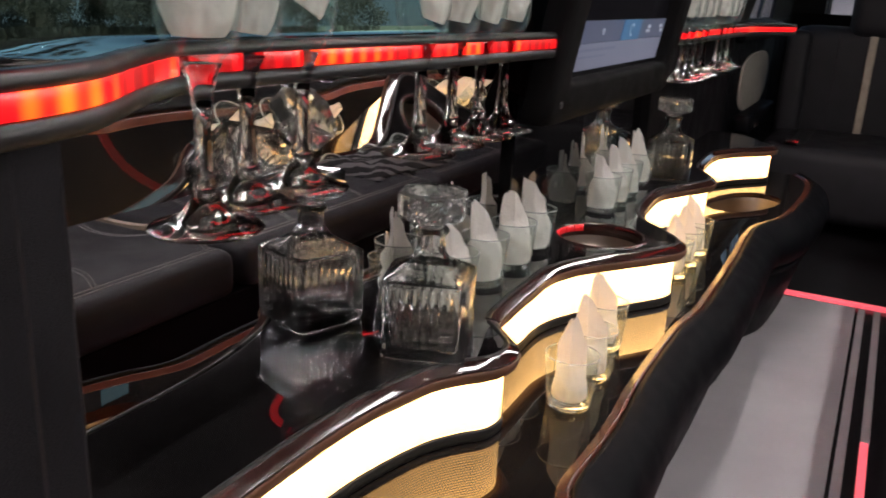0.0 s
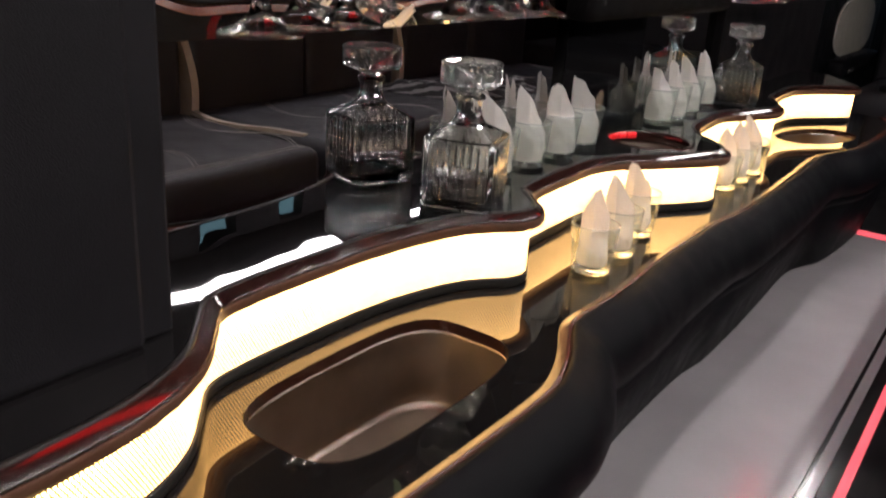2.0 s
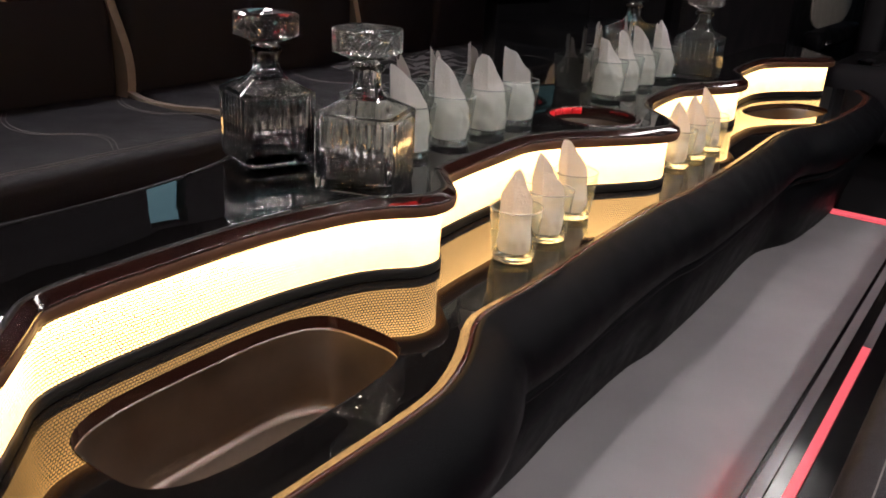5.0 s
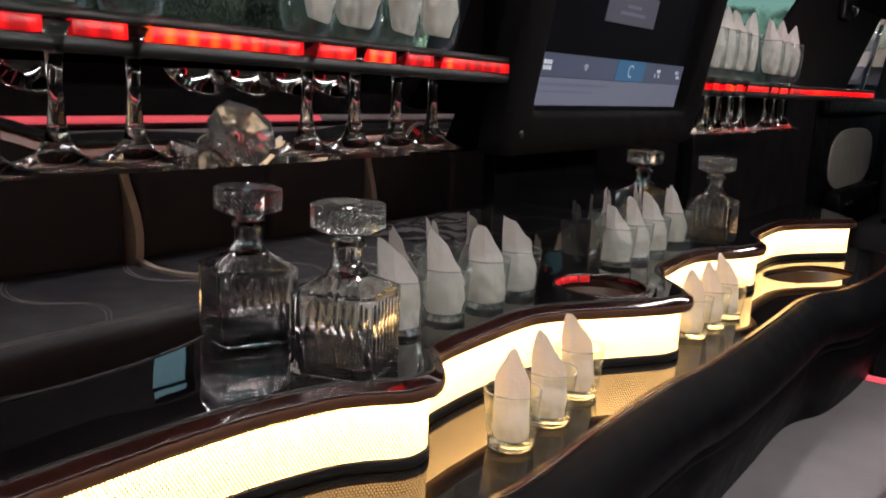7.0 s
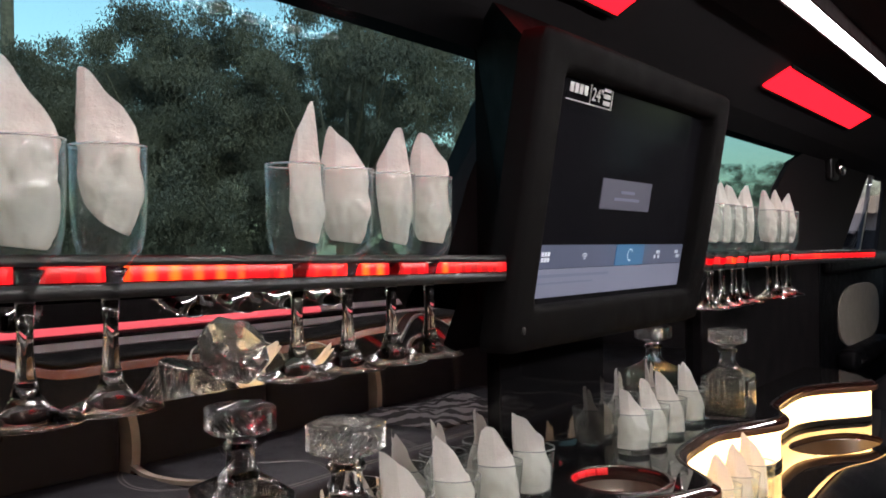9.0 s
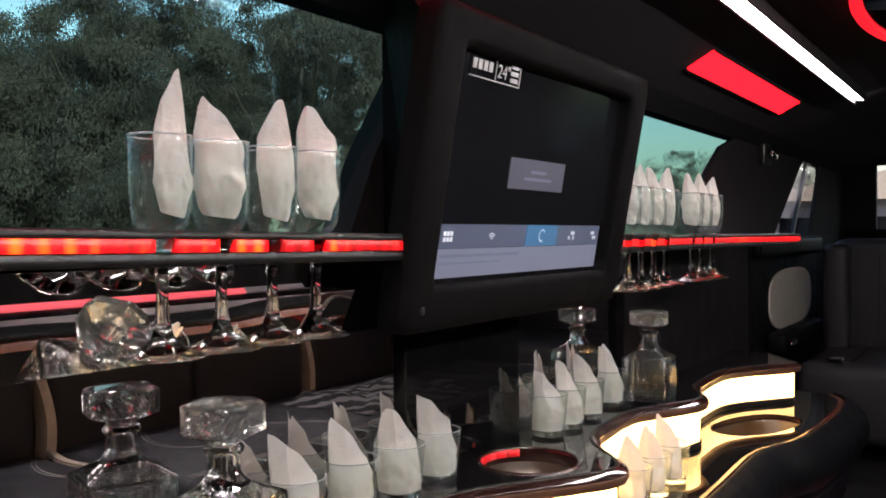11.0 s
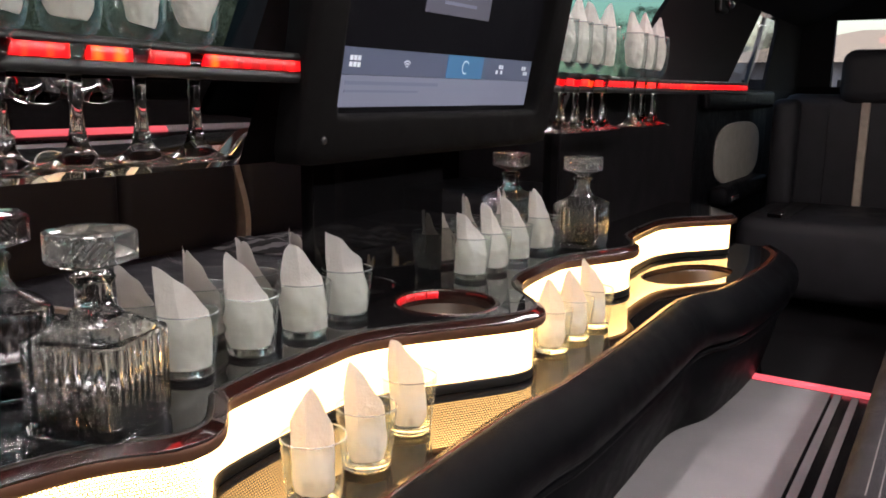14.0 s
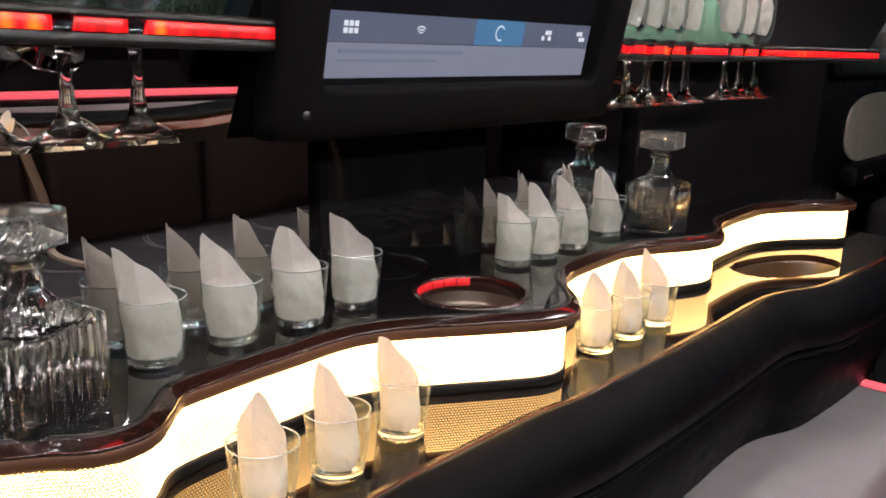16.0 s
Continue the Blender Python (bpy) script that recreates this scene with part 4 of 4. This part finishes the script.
# ---- bench facing the bar ----
bench = thing("bench_seat", "long black leather bench with tan stripes", "seat")
part("base", box(0.70, 1.44, -0.9, 3.5, 0.0, 0.16, 0.004), VINYL, bench, "black vinyl plinth")
STRIPES = [-0.105, 0.815, 1.735, 2.655]
for i, a in enumerate(STRIPES):
    b = a + 0.925
    part("cushion", box(0.68, 1.22, a + 0.02, b - 0.02, 0.16, 0.27, 0.03, 3), LEATHER, bench, "black leather seat cushion", True)
    mid = (a + b) / 2
    for u, v in ((a + 0.018, mid), (mid, b - 0.018)):
        part("back_cushion", box(1.20, 1.34, u, v, 0.24, 0.66, 0.035, 3), LEATHER, bench, "black leather back cushion", True)
    bend = [(a + 0.012 - 0.055 * (z / 0.42) ** 1.3 + 0.012 * math.sin(z * 16), 0.25 + z) for z in np.linspace(0, 0.405, 12)]
    part("stripe", prism([(y - 0.012, z) for y, z in bend] + [(y + 0.012, z) for y, z in bend[::-1]], "x", 1.196, 1.25), TAN, bench, "curved tan leather stripe")
for a in STRIPES:
    bend = smooth_curve([(1.20, a + 0.010), (1.08, a - 0.020), (0.98, a - 0.010), (0.90, a + 0.030), (0.80, a + 0.045)], 0.02)
    part("seat_stripe", prism([(x, y - 0.009) for x, y in bend] + [(x, y + 0.009) for x, y in bend[::-1]], "z", 0.262, 0.2725), TAN, bench, "curved tan leather stripe")
for i, a in enumerate(STRIPES):
    for x in (0.715, 0.730):
        part("seam", box(x, x + 0.0016, a + 0.05, a + 0.875, 0.2695, 0.2712), THREAD, bench, "pale double stitching")
    for y in (a + 0.24, a + 0.56, a + 0.86):
        for off in (0.0, 0.011):
            arc = smooth_curve([(0.735, y + off), (0.80, y + 0.035 + off), (0.86, y + 0.045 + off), (0.90, y + 0.02 + off), (0.95, y - 0.035 + off), (1.02, y - 0.05 + off), (1.10, y - 0.03 + off), (1.17, y + 0.01 + off)], 0.015)
            part("seam", sweep(arc, [(-0.0008, 0.2694), (0.0008, 0.2694), (0.0008, 0.2709), (-0.0008, 0.2709)], True), THREAD, bench, "pale scalloped stitching")
part("back_shell", box(1.34, 1.45, -0.9, 3.5, 0.0, 0.70, 0.01), VINYL, bench)

# ---- rear seat ----
rear = thing("rear_seat", "black leather rear seat with headrests and tan stripes", "seat")
part("cushion", box(0.10, 1.40, 3.75, 4.4, 0.05, 0.33, 0.05, 3), REAR_LEATHER, rear, "black leather cushion", True)
part("backrest", box(0.12, 1.40, 4.32, 4.55, 0.25, 0.76, 0.05, 3), REAR_LEATHER, rear, "black leather backrest", True)
part("headrest", box(0.33, 0.72, 4.30, 4.50, 0.72, 0.93, 0.05, 3), REAR_LEATHER, rear, "padded headrest", True)
part("headrest", box(0.92, 1.30, 4.30, 4.50, 0.72, 0.93, 0.05, 3), REAR_LEATHER, rear, "padded headrest", True)
part("stripe", box(0.415, 0.447, 4.302, 4.335, 0.33, 0.73, 0.006), TAN, rear, "tan leather stripe")

for x in (0.30, 0.60):
    part("seam", box(x, x + 0.004, 4.314, 4.324, 0.33, 0.73, 0.0015), REAR_LEATHER, rear, "raised upholstery seam")
part("side_bolster", box(0.10, 0.20, 4.26, 4.40, 0.27, 0.74, 0.03, 3), REAR_LEATHER, rear, "padded side bolster", True)

# ---- ceiling lights ----
strip = thing("ceiling_light", "long white light strip along the ceiling", "light")
part("diffuser", box(0.322, 0.342, -1.2, 3.62, 1.214, 1.226, 0.003), WHITE_LED, strip)
for x, low in ((0.315, 1.198), (0.344, 1.210)):
    part("rail", box(x, x + 0.005, -1.2, 3.62, low, 1.240), PLASTIC, strip, "black side rail")
strip = thing("ceiling_light", "long white light strip over the bench", "light")
part("diffuser", prism([(1.285, 1.186), (1.325, 1.166), (1.329, 1.174), (1.289, 1.194)], "y", -1.2, 3.2), WHITE_LED_BENCH, strip)
for a, b in ((0.74, 1.745), (2.50, 3.38)):
    p = thing("red_light", "red glowing light panel in the ceiling slope", "light", "red ceiling lights")
    part("lens", prism([(0.137, 1.1575), (0.199, 1.191), (0.196, 1.197), (0.134, 1.1635)], "y", a, b), RED_PANEL, p, "glowing red lens")
    part("frame", join(prism([(0.132, 1.1535), (0.137, 1.1562), (0.133, 1.1645), (0.128, 1.162)], "y", a - 0.006, b + 0.006), prism([(0.199, 1.1895), (0.204, 1.192), (0.200, 1.200), (0.195, 1.1975)], "y", a - 0.006, b + 0.006)), PLASTIC, p, "thin black frame")

# ---- outside ----
tagged(mesh_object("ground", box(-600, 600, -600, 600, -0.75, -0.55), ASPHALT), "grey asphalt yard reaching to the horizon", "ground", kind="structure")


def tree(x, y, height, spread, seed, leaves):
    rnd = random.Random(seed)
    t = thing("tree", "dark green bushy tree beyond the car window", "tree", "trees outside", pose(x, y, -0.55))
    wood = bmesh.new()

    def limb(a, b, r0, r1, n=7):
        a, b = Vector(a), Vector(b)
        side = (b - a).orthogonal().normalized()
        up = (b - a).normalized().cross(side)
        rings = []
        for p, r in ((a, r0), ((a + b) / 2 + side * rnd.uniform(-0.1, 0.1), (r0 + r1) / 2), (b, r1)):
            rings.append([wood.verts.new(p + (side * math.cos(k * 2 * math.pi / n) + up * math.sin(k * 2 * math.pi / n)) * r) for k in range(n)])
        for p, q in zip(rings, rings[1:]):
            for k in range(n):
                wood.faces.new((p[k], p[(k + 1) % n], q[(k + 1) % n], q[k]))

    limb((0, 0, 0), (0.1, 0, height * 0.4), 0.22, 0.14)
    tips = []
    for k in range(16):
        a, h = rnd.uniform(0, 6.28), rnd.uniform(0.25, 0.5) * height
        end = (math.cos(a) * spread * rnd.uniform(0.4, 0.95), math.sin(a) * spread * rnd.uniform(0.4, 0.95), h + height * rnd.uniform(0.1, 0.45))
        limb((0, 0, h * 0.8), end, 0.05, 0.012, 5)
        tips.append(end)
    part("trunk", wood, BARK, t)
    verts, faces = [], []
    clumps = []
    for _ in range(330):
        c = rnd.choice(tips)
        clumps.append(((c[0] + rnd.gauss(0, spread * 0.20), c[1] + rnd.gauss(0, spread * 0.20), min(height, max(0.3, c[2] + rnd.gauss(-0.08 * height, height * 0.20)))), rnd.uniform(0.18, 0.48)))
    for k in range(leaves):
        c, r = clumps[k % len(clumps)]
        p = Vector((rnd.gauss(0, 1), rnd.gauss(0, 1), rnd.gauss(0, 1))).normalized()
        p = Vector(c) + Vector((p.x, p.y, p.z * 0.8)) * r * rnd.random() ** 0.45 * (0.65 + 0.9 * abs(noise.noise(p * 2.0 + Vector(c))))
        d = Vector((rnd.gauss(0, 0.7), rnd.gauss(0, 0.7), rnd.gauss(-1.1, 0.6))).normalized()
        e = d.orthogonal().normalized() * rnd.uniform(0.006, 0.010)
        i = len(verts)
        verts += [tuple(p + e), tuple(p - e), tuple(p + d * rnd.uniform(0.03, 0.075))]
        faces.append((i, i + 1, i + 2))
    me = bpy.data.meshes.new("crown")
    me.from_pydata(verts, [], faces)
    me.materials.append(LEAF)
    crown = new("crown", me)
    crown.parent = t
    return t


for x, y, h, w, k in ((-11.0, 5.2, 3.9, 1.8, 1), (-9.8, 8.1, 4.6, 2.0, 2), (-8.6, 10.2, 5.8, 2.3, 3), (-10.8, 6.7, 3.9, 1.3, 5), (-13.5, 9.5, 5.1, 2.2, 6), (-11.6, 12.2, 6.2, 2.4, 7),
                      (-9.5, 33.5, 4.4, 2.0, 8), (-10.5, 38.0, 4.9, 2.4, 9), (-9.2, 44.5, 4.6, 2.2, 10)):
    tree(x, y, h, w, k, 190000 if k < 8 else 70000)

# ---- door and rear end ----
door = tagged(mesh_object("door_1", box(-0.02, 0.012, 3.50, 4.62, 0.02, 0.772, 0.006), VINYL), "black rear door with a grey insert", "door", kind="structure")
part("insert", prism(rounded_loop(4.11, 0.535, 0.36, 0.115, 3.0), "x", 0.012, 0.020, 0.003), surface("grey trim cloth", (0.20, 0.185, 0.16), (0.27, 0.25, 0.22), (0.7, 0.9), 30, 0.3, 500), door, "grey cloth insert")
part("armrest", box(0.012, 0.085, 3.70, 4.40, 0.36, 0.43, 0.02, 3), VINYL, door, "padded armrest", True)
part("handle", box(0.086, 0.096, 3.74, 3.83, 0.385, 0.40, 0.004), CHROME, door, "chrome pull")
part("upper_ledge", box(0.010, 0.045, 3.52, 4.6, 0.70, 0.77, 0.015, 3), VINYL, door, "padded ledge", True)
lamp = thing("reading_lamp", "small chrome reading lamp on the black post", "lamp", at=pose(-0.01, 3.80, 1.075))
part("housing", box(-0.012, 0.016, -0.05, 0.05, -0.042, 0.048, 0.009), PLASTIC, lamp)
part("reflector", lathe([(0.0, 0.0), (0.020, 0.003), (0.031, 0.012), (0.033, 0.020), (0.028, 0.028), (0.016, 0.032), (0.0, 0.033)], 24), CHROME, lamp, "chrome eyeball", True).matrix_basis = pose(0.014, 0, 0, 0, 90, 0)
oval = thing("ceiling_ring_light", "oval ceiling recess with a red glowing rim", "light")
rim = bmesh.new()
outer, inner = rounded_loop(0.76, 2.55, 0.285, 0.52, 2.2), rounded_loop(0.76, 2.55, 0.262, 0.495, 2.2)
rows = [[rim.verts.new((x, y, z)) for x, y in loop] for loop, z in ((outer, 1.236), (outer, 1.226), (inner, 1.226), (inner, 1.236))]
for a, b in zip(rows, rows[1:]):
    for k in range(len(a)):
        rim.faces.new((a[k], a[k - 1], b[k - 1], b[k]))
part("rim", rim, RED_RING, oval, "glowing red rim")
part("centre", prism(inner, "z", 1.232, 1.24), GLOSS, oval, "black gloss centre")
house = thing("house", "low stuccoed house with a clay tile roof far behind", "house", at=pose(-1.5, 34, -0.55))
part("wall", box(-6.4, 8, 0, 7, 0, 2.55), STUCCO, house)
hip = bmesh.new()
low = [hip.verts.new(p) for p in ((-7.0, -0.7, 2.5), (8.6, -0.7, 2.5), (8.6, 7.7, 2.5), (-7.0, 7.7, 2.5))]
ridge_a, ridge_b = hip.verts.new((-1.6, 3.5, 3.85)), hip.verts.new((4.4, 3.5, 3.85))
for f in ((low[0], low[1], ridge_b, ridge_a), (low[1], low[2], ridge_b), (low[2], low[3], ridge_a, ridge_b), (low[3], low[0], ridge_a), low[::-1]):
    hip.faces.new(f)
part("roof", hip, TILE, house, "hipped clay tile roof")
for k in range(4):
    w = part("window", box(-5.2 + k * 3.3, -3.6 + k * 3.3, -0.04, 0.02, 0.8, 1.9), SCREEN, house)
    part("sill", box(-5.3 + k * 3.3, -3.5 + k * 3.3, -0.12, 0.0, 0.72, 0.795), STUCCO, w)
pole = thing("utility_pole", "wooden utility pole beyond the window", "pole", at=pose(-14.5, 7.75, -0.55))
part("post", lathe([(0.0, 0.0), (0.14, 0.0), (0.10, 9.0), (0.0, 9.0)], 10), BARK, pole)
part("crossarm", box(-0.05, 0.05, -1.1, 1.1, 8.2, 8.35), BARK, pole)

wire = bmesh.new()
line = [(-14.5, y, 7.7 - 0.55 + 0.0006 * (y - 34) ** 2) for y in range(4, 66, 3)]
rings = [[wire.verts.new((x + 0.02 * math.cos(k * 2.094), y, z + 0.02 * math.sin(k * 2.094))) for k in range(3)] for x, y, z in line]
for a, b in zip(rings, rings[1:]):
    for k in range(3):
        wire.faces.new((a[k], a[(k + 1) % 3], b[(k + 1) % 3], b[k]))
tagged(mesh_object("overhead_wire", wire, PLASTIC), "thin black overhead wire hung from the utility pole", "wire")


def zigzag_cloth():
    m, t, p, link = nodes_of("black and white woven cloth")
    c, w = t.nodes.new("ShaderNodeTexCoord"), t.nodes.new("ShaderNodeTexWave")
    w.wave_type, w.bands_direction, w.wave_profile = "BANDS", "DIAGONAL", "SAW"
    w.inputs["Scale"].default_value, w.inputs["Distortion"].default_value, w.inputs["Detail Scale"].default_value = 7.0, 4.0, 2.0
    link(c.outputs["Object"], w.inputs["Vector"])
    link(ramp(t, w.outputs[0], (0.015, 0.014, 0.016), (0.20, 0.20, 0.205), 0.52, 0.60), p.inputs["Base Color"])
    p.inputs["Roughness"].default_value = 0.85
    return m


cloth = bmesh.new()
rows = []
for i in range(33):
    u = i / 32
    row = []
    for j in range(41):
        v = j / 40
        h = 0.030 * abs(noise.noise((u * 3.1, v * 4.0, 2.0))) + 0.020 * abs(noise.noise((u * 7, v * 9, 5.0))) + 0.010
        edge = min(1.0, 8 * min(u, 1 - u, v, 1 - v))
        row.append(cloth.verts.new((0.78 + 0.36 * u + 0.02 * math.sin(v * 7), 2.46 + 0.55 * v + 0.02 * math.sin(u * 6), 0.2705 + 0.002 + h * edge)))
    rows.append(row)
for a, b in zip(rows, rows[1:]):
    for j in range(40):
        cloth.faces.new((a[j], b[j], b[j + 1], a[j + 1])).smooth = True
bmesh.ops.solidify(cloth, geom=cloth.faces[:], thickness=0.002)
tagged(mesh_object("blanket", cloth, zigzag_cloth()), "rumpled black and white patterned cloth on the bench", "blanket")
belt = thing("seat_belt", "black webbing belt with a chrome buckle on the rear seat", "belt")
part("webbing", prism([(0.215, 0.331), (0.262, 0.331), (0.275, 0.334), (0.275, 0.337), (0.260, 0.336), (0.215, 0.335)], "y", 3.80, 4.28), PLASTIC, belt, "black woven webbing")
part("buckle", box(0.205, 0.255, 3.775, 3.835, 0.332, 0.348, 0.004), CHROME, belt, "chrome buckle")
part("sensor_eye", lathe([(0.0, 0.0), (0.005, 0.0), (0.0055, 0.001), (0.004, 0.002), (0.0, 0.0022)], 16), PLASTIC, tv, "small glossy sensor eye", True).matrix_basis = pose(tv_x(0.690) + 0.006, 1.478, 0.690, 0, 90, 0)
